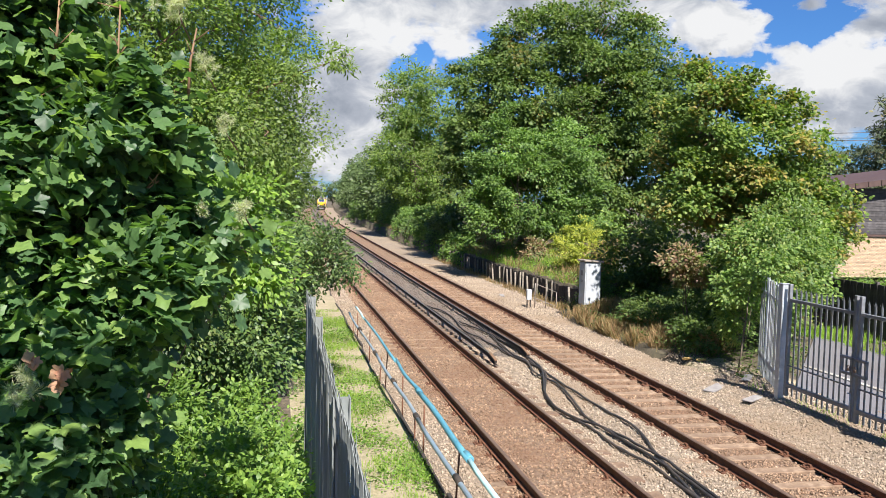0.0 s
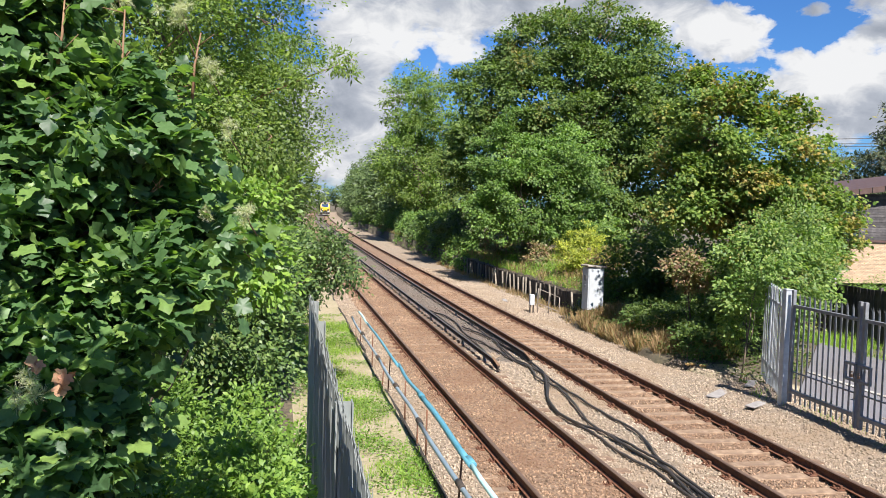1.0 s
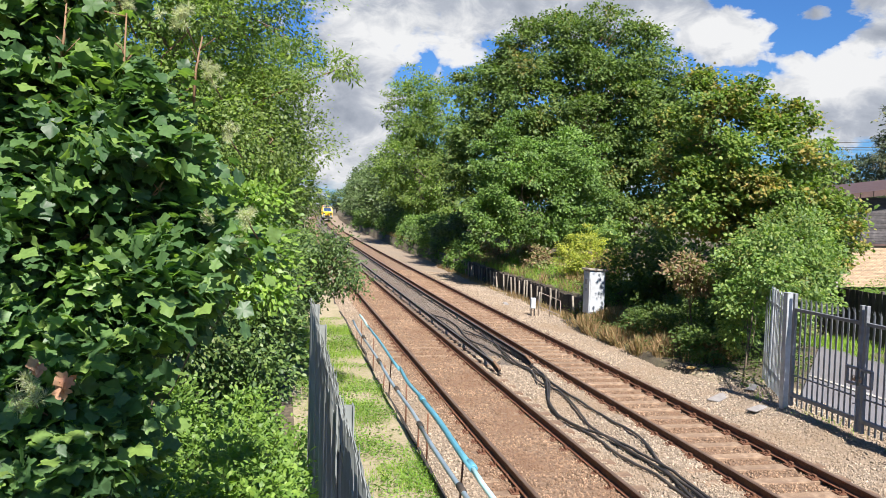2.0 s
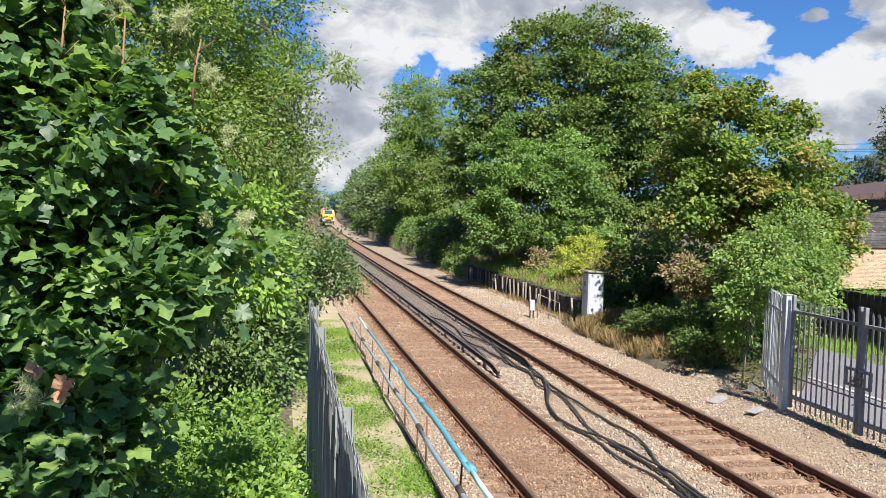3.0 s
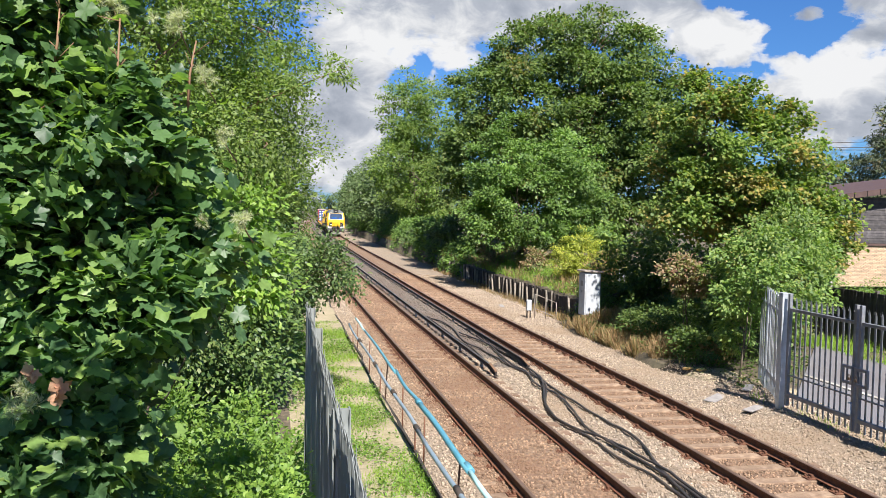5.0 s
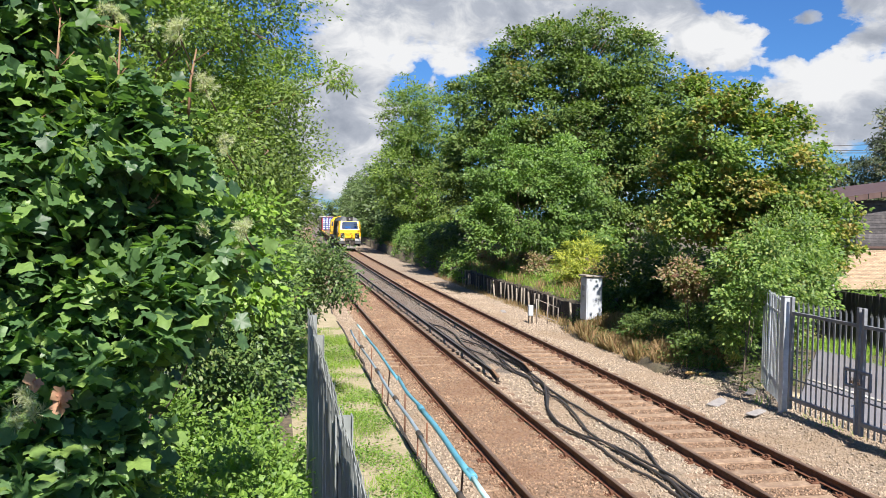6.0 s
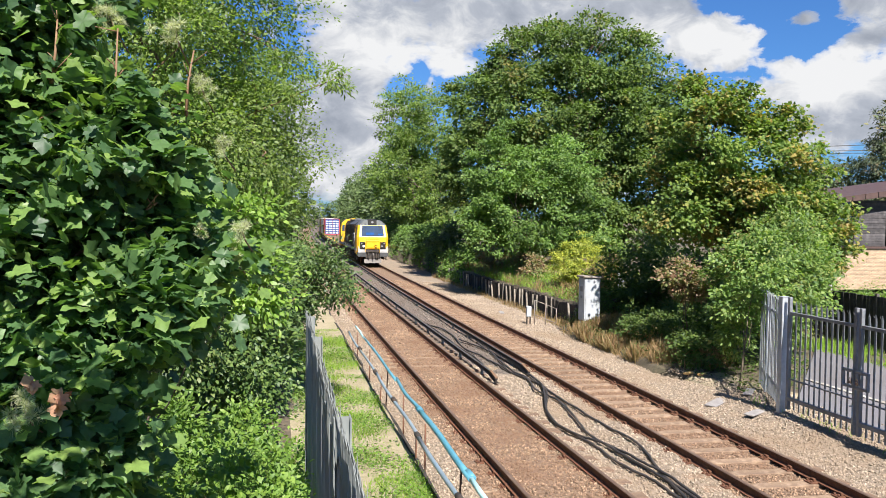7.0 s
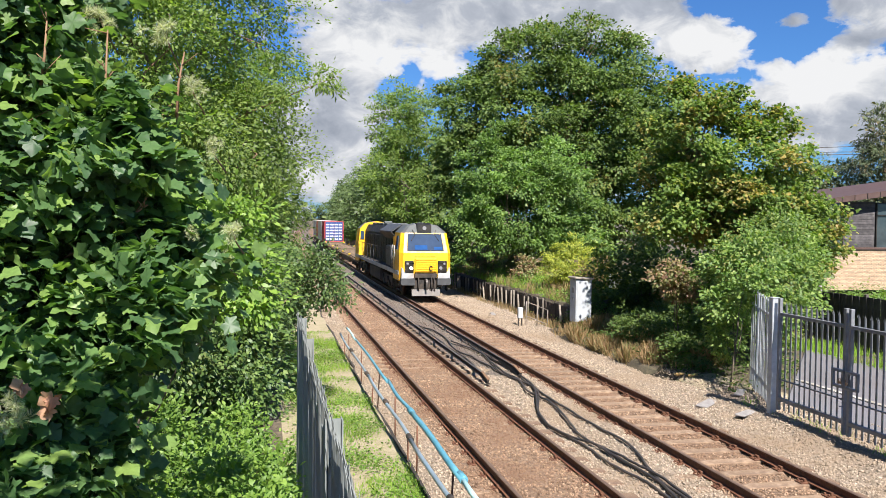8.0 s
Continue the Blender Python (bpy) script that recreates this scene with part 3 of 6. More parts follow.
BOX_WHITE = surface("white_container_paint", [(0.62, 0.60, 0.57), (0.72, 0.70, 0.66)], 2, 0.5, 0, 0.05, (0.5, 0.44, 0.38), 0.8)
BOX_RUST = surface("orange_container_paint", [(0.42, 0.12, 0.05), (0.5, 0.16, 0.07)], 2, 0.5, 0, 0.05)
MARKING = surface("white_marking", [(0.72, 0.73, 0.75), (0.80, 0.80, 0.80)], 5, 0.5, 0, 0.0)


def cab_shell(bm, flip=False, length=2.3):
    """The tapered cab: half sections from the nose back, mirrored."""
    z = (0.95, 1.45, 2.36, 3.36, 3.74, 3.88)
    rings = [((0.10, 0.0, 0.05, 0.48, 0.85, 0.95), (1.08, 1.14, 1.14, 1.02, 0.66, 0.0)),
             ((0.34, 0.26, 0.30, 0.66, 1.05, 1.15), (1.32, 1.32, 1.32, 1.19, 0.80, 0.0)),
             ((length,) * 6, (1.32, 1.32, 1.32, 1.22, 0.84, 0.0))]
    loops = []
    for ys, ws in rings:
        loop = [(w, y, h) for w, y, h in zip(ws, ys, z)]
        loop += [(-w, y, h) for w, y, h in list(zip(ws, ys, z))[-2::-1]]
        loops.append([bm.verts.new((x, 21.7 - y if flip else y, h)) for x, y, h in loop])
    n = len(loops[0])
    for a, b in zip(loops, loops[1:]):
        for i in range(n - 1):
            f = bm.faces.new((a[i], a[i + 1], b[i + 1], b[i]))
            f.material_index = 1 if min(v.co.z for v in f.verts) > 3.3 else 0
        bm.faces.new((a[0], b[0], b[-1], a[-1]))
    a = loops[0]
    for i in range(5):
        f = bm.faces.new([v for v in dict.fromkeys((a[i], a[i + 1], a[n - 2 - i], a[n - 1 - i]))])
        f.material_index = 1 if i >= 3 else 0
    bm.faces.new(loops[-1])
    bmesh.ops.recalc_face_normals(bm, faces=bm.faces)
    return bm


def slab(bm, corners, thick):
    """A thin plate on four corners, thickened along its normal."""
    c = [Vector(q) for q in corners]
    nrm = (c[1] - c[0]).cross(c[2] - c[1]).normalized() * thick
    lo, hi = [bm.verts.new(q - nrm) for q in c], [bm.verts.new(q + nrm) for q in c]
    bm.faces.new(hi)
    bm.faces.new(lo[::-1])
    for i in range(4):
        bm.faces.new((lo[i], lo[(i + 1) % 4], hi[(i + 1) % 4], hi[i]))
    bmesh.ops.recalc_face_normals(bm, faces=bm.faces)
    return bm


def disc(bm, x, y0, y1, z, r, sides=16):
    return tube(bm, [(x, y0, z), (x, y1, z)], r, sides)


def build_bogie(parent, y, wheels, spacing, r=0.50, wide=1.12):
    bm = bmesh.new()
    span = spacing * (wheels - 1)
    for s in (-1, 1):
        prism(bm, [(y - span / 2 - 0.6, 0.55), (y - span / 2 - 0.5, 0.95), (y + span / 2 + 0.5, 0.95), (y + span / 2 + 0.6, 0.55), (y + span / 2, 0.42), (y + 0.3, 0.62), (y - 0.3, 0.62), (y - span / 2, 0.42)], s * wide - 0.08, s * wide + 0.08, "x")
        for i in range(wheels):
            wy = y - span / 2 + i * spacing
            box(bm, (s * (wide + 0.09), wy, 0.52), (0.14, 0.34, 0.3), bevel=0.03)
            tube(bm, [(s * (wide + 0.1), wy + 0.3, 0.55), (s * (wide + 0.1), wy + 0.3, 0.9)], 0.09, 8)
    box(bm, (0, y, 0.7), (2.0, 0.6, 0.35), bevel=0.03)
    bogie = part("bogie", bm, GRIME, parent, "grimy black bogie frame")
    for i in range(wheels):
        wy = y - span / 2 + i * spacing
        bm = bmesh.new()
        for s in (-1, 1):
            tube(bm, [(s * 0.68, wy, r), (s * 0.71, wy, r)], r + 0.03, 24)
            tube(bm, [(s * 0.71, wy, r), (s * 0.82, wy, r)], r, 24)
        tube(bm, [(-0.8, wy, r), (0.8, wy, r)], 0.09, 8)
        part("wheelset", bm, RUST, bogie, "worn steel wheelset")


def build_loco():
    loco = empty("locomotive")
    tagged(loco, "yellow and black diesel freight locomotive running on rusty rails", "locomotive")
    cab = part("cab", cab_shell(bmesh.new()), [YELLOW, LOCO_ROOF], loco, "yellow driving cab with a grey roof")
    part("rear_cab", cab_shell(bmesh.new(), True, 2.5), [YELLOW, LOCO_ROOF], loco, "yellow rear cab")
    # windscreen on the raked face
    def on_face(x, z, out=0.0):
        t = (z - 2.36) / 1.0
        return (x, 0.05 + 0.43 * t - out, z)
    bm = slab(bmesh.new(), [on_face(-0.95, 2.44), on_face(0.95, 2.44), on_face(0.86, 3.31), on_face(-0.86, 3.31)], 0.012)
    part("screen_frame", bm, LOCO_DARK, cab)
    bm = slab(bmesh.new(), [on_face(-0.91, 2.48, 0.012), on_face(0.91, 2.48, 0.012), on_face(0.82, 3.27, 0.012), on_face(-0.82, 3.27, 0.012)], 0.012)
    part("windscreen", bm, CAB_GLASS, cab, "blue-tinted windscreen")
    blind = surface("blue_blind", [(0.012, 0.05, 0.16), (0.02, 0.07, 0.2)], 3, 0.7, 0, 0.0, spec=0.03)
    bm = bmesh.new()
    slab(bm, [on_face(-0.55, 2.52, 0.028), on_face(0.1, 2.52, 0.028), on_face(0.1, 2.74, 0.028), on_face(-0.55, 2.74, 0.028)], 0.004)
    part("sun_blind", bm, blind, cab, "blue blind behind the windscreen")
    bm = bmesh.new()
    slab(bm, [on_face(0.45, 2.52, 0.028), on_face(0.85, 2.52, 0.028), on_face(0.85, 2.66, 0.028), on_face(0.45, 2.66, 0.028)], 0.004)
    part("sun_blind", bm, blind, cab, "blue blind behind the windscreen")
    for s in (-1, 1):
        bm = bmesh.new()
        tube(bm, [on_face(s * 0.62, 3.52, 0.0), on_face(s * 0.5, 3.30, 0.05), on_face(s * 0.72, 2.95, 0.04)], 0.014, 5)
        part("wiper", bm, GRIME, cab)
        bm = bmesh.new()
        box(bm, (s * 0.85, -0.01, 1.65), (0.46, 0.10, 0.62), bevel=0.03)
        for i in range(4):
            box(bm, (s * 0.85, -0.065, 1.44 + 0.14 * i), (0.42, 0.03, 0.03))
        lamp = part("headlight_cluster", bm, LOCO_DARK, cab, "black headlight cluster with louvres")
        bm = disc(bmesh.new(), s * 0.76, -0.09, -0.05, 1.60, 0.085)
        part("headlamp", bm, LAMP if s < 0 else LENS, lamp, "lit headlamp" if s < 0 else "unlit headlamp")
        bm = disc(bmesh.new(), s * 0.94, -0.085, -0.05, 1.82, 0.06)
        part("marker_lamp", bm, LENS, lamp)
        bm = bmesh.new()
        prism(bm, [(s * 0.62, 1.06), (s * 0.62, 1.34), (s * 1.06, 1.34), (s * 1.2, 1.62), (s * 1.24, 1.62), (s * 1.24, 1.06)], -0.05, 0.34)
        part("corner_panel", bm, LOCO_PALE, loco, "pale grey corner panel")
        bm = bmesh.new()
        prism(bm, [(s * 0.58, 0.74), (s * 0.58, 1.08), (s * 1.28, 1.08), (s * 1.28, 0.80), (s * 1.2, 0.74)], -0.16, 0.5)
        part("bumper", bm, LOCO_GREY, loco, "dark grey bumper block")
        # side glass, door lines and handrails
        bm = slab(bmesh.new(), [(s * 1.33, 0.78, 2.5), (s * 1.33, 1.5, 2.5), (s * 1.245, 1.5, 3.2), (s * 1.245, 0.98, 3.2)], 0.012)
        part("side_window", bm, CAB_GLASS, cab)
        bm = bmesh.new()
        for y in (1.62, 2.32):
            tube(bm, [(s * 1.37, y, 1.3), (s * 1.37, y, 2.7)], 0.02, 6)
        part("handrail", bm, LOCO_PALE, cab)
        bm = bmesh.new()
        box(bm, (s * 1.325, 1.97, 2.3), (0.012, 0.58, 1.7), bevel=0.004)
        part("cab_door", bm, YELLOW, cab)
    bm = bmesh.new()
    box(bm, (0, -0.03, 1.73), (1.14, 0.14, 0.76), bevel=0.05)
    for i in range(7):
        box(bm, (0, -0.10, 1.45 + 0.095 * i), (1.04, 0.05, 0.045), bevel=0.01)
    nose = part("nose_grille", bm, YELLOW, cab, "ribbed yellow nose panel")
    bm = bmesh.new()
    tube(bm, [(0.25 + 0.09 * math.cos(a), -0.135, 1.58 + 0.11 * math.sin(a)) for a in [i * math.pi / 5 for i in range(1, 10)]], 0.025, 6)
    part("emblem", bm, LOCO_DARK, nose, "small dark ring emblem")
    bm = bmesh.new()
    for i in range(7):
        box(bm, (-0.5 + 0.16 * i, 0.035, 2.22), (0.11, 0.03, 0.09))
    part("lettering_bars", bm, surface("ochre_lettering", [(0.5, 0.32, 0.02), (0.56, 0.36, 0.03)], 4, 0.5, 0, 0.0), cab, "row of faint ochre bars")
    bm = bmesh.new()
    prism(bm, [(0.45, 3.36), (0.5, 3.76), (0.95, 3.86), (1.2, 3.86), (1.1, 3.36)], -0.36, 0.36, "x")
    top = part("roof_lamp_housing", bm, LOCO_DARK, cab, "black roof lamp housing")
    bm = disc(bmesh.new(), 0, 0.44, 0.5, 3.6, 0.10)
    part("roof_lamp", bm, LENS, top)
    # front gear
    bm = bmesh.new()
    box(bm, (0, 0.25, 0.72), (1.2, 0.4, 0.75), bevel=0.04)
    box(bm, (0, 0.05, 1.2), (1.16, 0.2, 0.25), bevel=0.03)
    part("drag_beam", bm, GRIME, loco)
    bm = bmesh.new()
    box(bm, (0, -0.12, 0.98), (0.12, 0.4, 0.16), bevel=0.03)
    tube(bm, [(0, -0.32, 1.02), (0, -0.36, 0.86), (0, -0.30, 0.70), (0, -0.33, 0.52)], [0.05, 0.06, 0.05, 0.04], 8)
    part("coupling", bm, surface("coupling_steel", [(0.10, 0.09, 0.085), (0.2, 0.18, 0.17)], 9, 0.5, 0.6, 0.2), loco, "steel screw coupling")
    for x in (-0.4, 0.26, 0.4):
        bm = bmesh.new()
        tube(bm, [(x, 0.0, 1.15), (x + 0.02, -0.2, 1.0), (x - 0.02, -0.24, 0.7), (x + 0.04, -0.1, 0.45)], 0.03, 6)
        part("brake_hose", bm, GRIME, loco)
    bm = bmesh.new()
    prism(bm, [(-0.18, 0.20), (-0.06, 0.50), (0.2, 0.54), (0.2, 0.20)], -0.72, 0.72, "x")
    part("plough", bm, PLOUGH, loco, "pale grey obstacle deflector")
    # long body
    bm = bmesh.new()
    prism(bm, [(-0.84, 1.4), (-0.84, 3.2), (-0.62, 3.64), (0.62, 3.64), (0.84, 3.2), (0.84, 1.4)], 2.25, 19.3)
    for s in (-1, 1):
        for y in np.arange(6.2, 18.8, 1.15):
            box(bm, (s * 0.85, float(y), 2.3), (0.05, 0.98, 1.5), bevel=0.015)
            for q in range(5):
                box(bm, (s * 0.885, float(y), 2.62 + 0.08 * q), (0.02, 0.7, 0.03))
    hood = part("hood", bm, LOCO_DARK, loco, "dark engine hood with side doors")
    for s in (-1, 1):
        bm = slab(bmesh.new(), [(s * 0.84, 3.6, 2.95), (s * 1.26, 3.6, 3.36), (s * 1.26, 8.2, 3.36), (s * 0.84, 8.2, 2.95)], 0.03)
        part("radiator_flare", bm, LOCO_DARK, hood)
        bm = slab(bmesh.new(), [(s * 1.26, 3.6, 3.36), (s * 0.66, 3.6, 3.76), (s * 0.66, 8.2, 3.76), (s * 1.26, 8.2, 3.36)], 0.03)
        part("roof_panel", bm, LOCO_GREY, hood, "pale sloping radiator roof panel")
        bm = bmesh.new()
        box(bm, (s * 1.0, 4.4, 2.05), (0.55, 1.7, 1.1), bevel=0.04)
        part("equipment_locker", bm, LOCO_GREY, loco)
        for y in np.arange(2.9, 18.9, 1.6):
            bm = tube(bmesh.new(), [(s * 1.27, float(y), 1.4), (s * 1.27, float(y), 2.4)], 0.018, 6)
            part("stanchion", bm, LOCO_GREY, loco)
        bm = tube(bmesh.new(), [(s * 1.27, 2.8, 2.4), (s * 1.27, 19.1, 2.4)], 0.018, 6)
        part("walkway_rail", bm, LOCO_GREY, loco)
        bm = slab(bmesh.new(), [(s * 0.92, 19.18, 2.55), (s * 1.20, 19.18, 2.55), (s * 1.16, 19.18, 3.15), (s * 0.92, 19.18, 3.15)], 0.015)
        part("rear_cab_window", bm, CAB_GLASS, loco)
        bm = bmesh.new()
        box(bm, (s * 1.33, 10.9, 1.32), (0.05, 21.0, 0.22), bevel=0.01)
        part("sill_stripe", bm, LOCO_PALE, loco, "pale grey sill along the frame")
        for y in (0.55, 2.5, 19.4):
            bm = bmesh.new()
            for i in range(3):
                box(bm, (s * 1.25, y, 0.5 + 0.25 * i), (0.2, 0.45, 0.03))
            box(bm, (s * 1.18, y, 0.8), (0.03, 0.5, 0.8))
            part("cab_step", bm, GRIME, loco)
    bm = bmesh.new()
    for y in np.arange(9.2, 18.6, 1.9):
        box(bm, (0, float(y), 3.72), (1.0, 1.4, 0.14), bevel=0.03)
    box(bm, (0, 13.5, 3.8), (0.5, 0.7, 0.2), bevel=0.03)
    part("roof_hatches", bm, LOCO_ROOF, hood, "grey roof hatches")
    bm = bmesh.new()
    box(bm, (0, 10.9, 1.3), (2.6, 21.2, 0.22), bevel=0.02)
    box(bm, (0, 10.8, 0.75), (2.4, 5.4, 0.85), bevel=0.12)
    part("frame_and_tank", bm, GRIME, loco)
    build_bogie(loco, 4.3, 3, 1.95, 0.53)
    build_bogie(loco, 17.4, 3, 1.95, 0.53)
    TRAIN.append((loco, 0.0))


def build_wagon():
    wagon = empty("container_wagon")
    tagged(wagon, "rusty low container flat wagon with an open deck", "wagon", "train wagons")
    for s in (-1, 1):
        bm = bmesh.new()
        prism(bm, [(0.2, 0.72), (0.2, 1.0), (19.8, 1.0), (19.8, 0.72), (14.5, 0.66), (13.2, 0.4), (6.8, 0.4), (5.5, 0.66)], s * 1.05 - 0.08, s * 1.05 + 0.08, "x")
        part("side_beam", bm, WAGON_STEEL, wagon)
    for y in np.arange(0.3, 19.9, 1.22):
        bm = bmesh.new()
        box(bm, (0, float(y), 0.9), (2.45, 0.16, 0.14), bevel=0.02)
        part("cross_beam", bm, WAGON_STEEL, wagon)
    for y in (0.25, 6.4, 12.9, 19.6):
        for s in (-1, 1):
            bm = bmesh.new()
            box(bm, (s * 1.14, y, 1.06), (0.18, 0.2, 0.14), bevel=0.03)
            part("container_spigot", bm, YELLOW, wagon)
    for y in (0.05, 19.95):
        part("headstock", box(bmesh.new(), (0, y, 0.95), (2.3, 0.5, 0.3), bevel=0.03), WAGON_STEEL, wagon)
    for s in (-1, 1):
        for y in (8.0, 9.5, 11.0):
            part("brake_box", box(bmesh.new(), (s * 0.8, y, 0.62), (0.5, 0.8, 0.45), bevel=0.05), GRIME, wagon)
    build_bogie(wagon, 2.7, 2, 1.8, 0.42, 1.0)
    build_bogie(wagon, 17.3, 2, 1.8, 0.42, 1.0)
    return wagon


def build_container(label, side_mat, end_mat, roof_mat, length, bars):
    ob = empty("shipping_container")
    tagged(ob, label, "container", "freight containers")
    h0, h1 = 1.08, 3.67
    xs = []
    n = int(length / 0.28)
    right = []
    for i in range(n + 1):
        y = 0.08 + (length - 0.16) * i / n
        right.append((1.19 if i % 2 else 1.155, y))
    outline = right + [(-x, y) for x, y in reversed(right)]
    bm = prism(bmesh.new(), outline, h0 + 0.1, h1 - 0.06, "z")
    part("corrugated_walls", bm, side_mat, ob)
    bm = bmesh.new()
    box(bm, (0, length / 2, h1 - 0.03), (2.44, length, 0.06), bevel=0.01)
    part("roof", bm, roof_mat, ob)
    bm = bmesh.new()
    box(bm, (0, length / 2, h0 + 0.05), (2.44, length, 0.14), bevel=0.01)
    part("base_frame", bm, side_mat, ob)
    for s in (-1, 1):
        for y in (0.06, length - 0.06):
            bm = bmesh.new()
            box(bm, (s * 1.16, y, (h0 + h1) / 2), (0.12, 0.12, h1 - h0), bevel=0.01)
            part("corner_post", bm, side_mat, ob)
        bm = bmesh.new()
        box(bm, (s * 0.55, 0.03, (h0 + h1) / 2), (1.06, 0.08, h1 - h0 - 0.2), bevel=0.015)
        door = part("door", bm, end_mat, ob)
        for x in (0.3, 0.8):
            bm = tube(bmesh.new(), [(s * x, -0.035, h0 + 0.1), (s * x, -0.035, h1 - 0.1)], 0.022, 6)
            part("lock_rod", bm, end_mat, door)
        for i in range(bars):
            z = h1 - 0.42 - i * 0.37
            for x, w in ((0.28, 0.38), (0.80, 0.34)):
                bm = bmesh.new()
                box(bm, (s * x, -0.02, z), (w, 0.02, 0.16))
                part("marking_bar", bm, MARKING, door)
    return ob


build_loco()
flat = build_wagon()
TRAIN.append((flat, 22.5))
for i in range(1, 4):
    TRAIN.append((copy_thing(flat, pose(0, 0, 0)), 22.5 + i * 20.6))
TRAIN.append((build_container("red-roofed blue-ended shipping container on a wagon", BOX_RED, BOX_BLUE, BOX_RED, 6.06, 6), 65.0))
TRAIN.append((build_container("white shipping container on a wagon", BOX_WHITE, BOX_WHITE, BOX_WHITE, 12.19, 1), 72.0))
TRAIN.append((build_container("orange shipping container on a wagon", BOX_RUST, BOX_RUST, BOX_RUST, 6.06, 0), 85.4))
TRAIN.append((build_container("pale long shipping container on a wagon", BOX_WHITE, BOX_BLUE, BOX_WHITE, 12.19, 0), 92.2))


# ---- fences and gates ----
def pale_mesh(name, height, width=0.065):
    """One steel palisade pale, a bent section with a three-pointed, splayed head; foot at z 0, facing -y."""
    bm = bmesh.new()
    prof = [(-0.5, 0.35), (-0.22, 0.0), (0.0, 0.16), (0.22, 0.0), (0.5, 0.35)]
    rows = [(0.0, 1.0, 0.0), (height - 0.17, 1.0, 0.0), (height - 0.10, 1.0, -0.004)]
    rings = []
    for z, w, lean in rows:
        front = [bm.verts.new((p * width * w, q * 0.032 + lean, z)) for p, q in prof]
        back = [bm.verts.new((p * width * w, q * 0.032 + 0.005 + lean, z)) for p, q in prof]
        rings.append((front, back))
    for (f0, b0), (f1, b1) in zip(rings, rings[1:]):
        for i in range(4):
            bm.faces.new((f0[i], f0[i + 1], f1[i + 1], f1[i]))
            bm.faces.new((b0[i + 1], b0[i], b1[i], b1[i + 1]))
        bm.faces.new((f0[0], f1[0], b1[0], b0[0]))
        bm.faces.new((f0[4], b0[4], b1[4], f1[4]))
    f, b = rings[-1]
    for (i, j), (dx, dy, dz) in (((0, 1), (-0.030, -0.02, 0.085)), ((1, 3), (0, 0.004, 0.10)), ((3, 4), (0.030, -0.02, 0.085))):
        mid = (f[i].co + f[j].co) / 2 + Vector((dx * 0.6, dy, dz))
        tip = bm.verts.new(mid)
        bm.faces.new((f[i], f[j], tip))
        bm.faces.new((b[j], b[i], tip))
        bm.faces.new((f[j], b[j], tip))
        bm.faces.new((b[i], f[i], tip))
    me = bpy.data.meshes.new(name)
    bm.to_mesh(me)
    bm.free()
    return me


def palisade(name, label, a, b, base, top, material, group, step=0.152, posts=(), rails=(0.35, 0.75), post_side=1, kind_cat="fence", tall_posts=0.0):
    """A palisade run from a to b (plan), its pales as pieces."""
    a, b = Vector((*a, 0)), Vector((*b, 0))
    way = (b - a).normalized()
    turn = math.degrees(math.atan2(way.y, way.x))
    run = empty(name, pose(a.x, a.y, base, 0, 0, turn))
    tagged(run, label, kind_cat, group)
    me = pale_mesh("pale", top - base)
    me.materials.append(material)
    length = (b - a).length
    rng = random.Random(len(label))
    for i in range(int(length / step) + 1):
        p = new("pale", me)
        p.parent = run
        p.matrix_basis = pose(i * step + 0.03, 0, rng.uniform(-0.012, 0.012), rng.uniform(-0.5, 0.5), rng.uniform(-0.5, 0.5), 180 if post_side < 0 else 0)
    for below in rails:
        bm = bmesh.new()
        z = top - base - below
        box(bm, (length / 2, 0.035 * post_side, z), (length, 0.05, 0.008))
        box(bm, (length / 2, 0.014 * post_side, z - 0.025), (length, 0.006, 0.05))
        part("cross_rail", bm, material, run)
    for s in posts:
        bm = bmesh.new()
        h = top - base - 0.1 + tall_posts
        for d in (-0.045, 0.045):
            box(bm, (s, (0.03 + d) * post_side, h / 2 - 0.15), (0.10, 0.008, h + 0.3))
        box(bm, (s, 0.03 * post_side, h / 2 - 0.15), (0.008, 0.082, h + 0.3))
        part("post", bm, material, run)
    return run


palisade("palisade_fence", "weathered grey steel palisade fence beside the brambles", (-7.685, 1.0), (-7.585, 9.15), 0.78, 3.06, GALV_SHADE, "palisade fences", posts=(0.5, 3.5, 6.55, 8.1), rails=(0.32, 1.95), post_side=-1)
palisade("palisade_fence", "bright galvanised palisade fence running behind the gate", (2.89, 15.95), (4.25, 18.85), -0.05, 2.42, GALV, "palisade fences", posts=(2.0,), rails=(0.4, 2.0), post_side=-1, step=0.14)


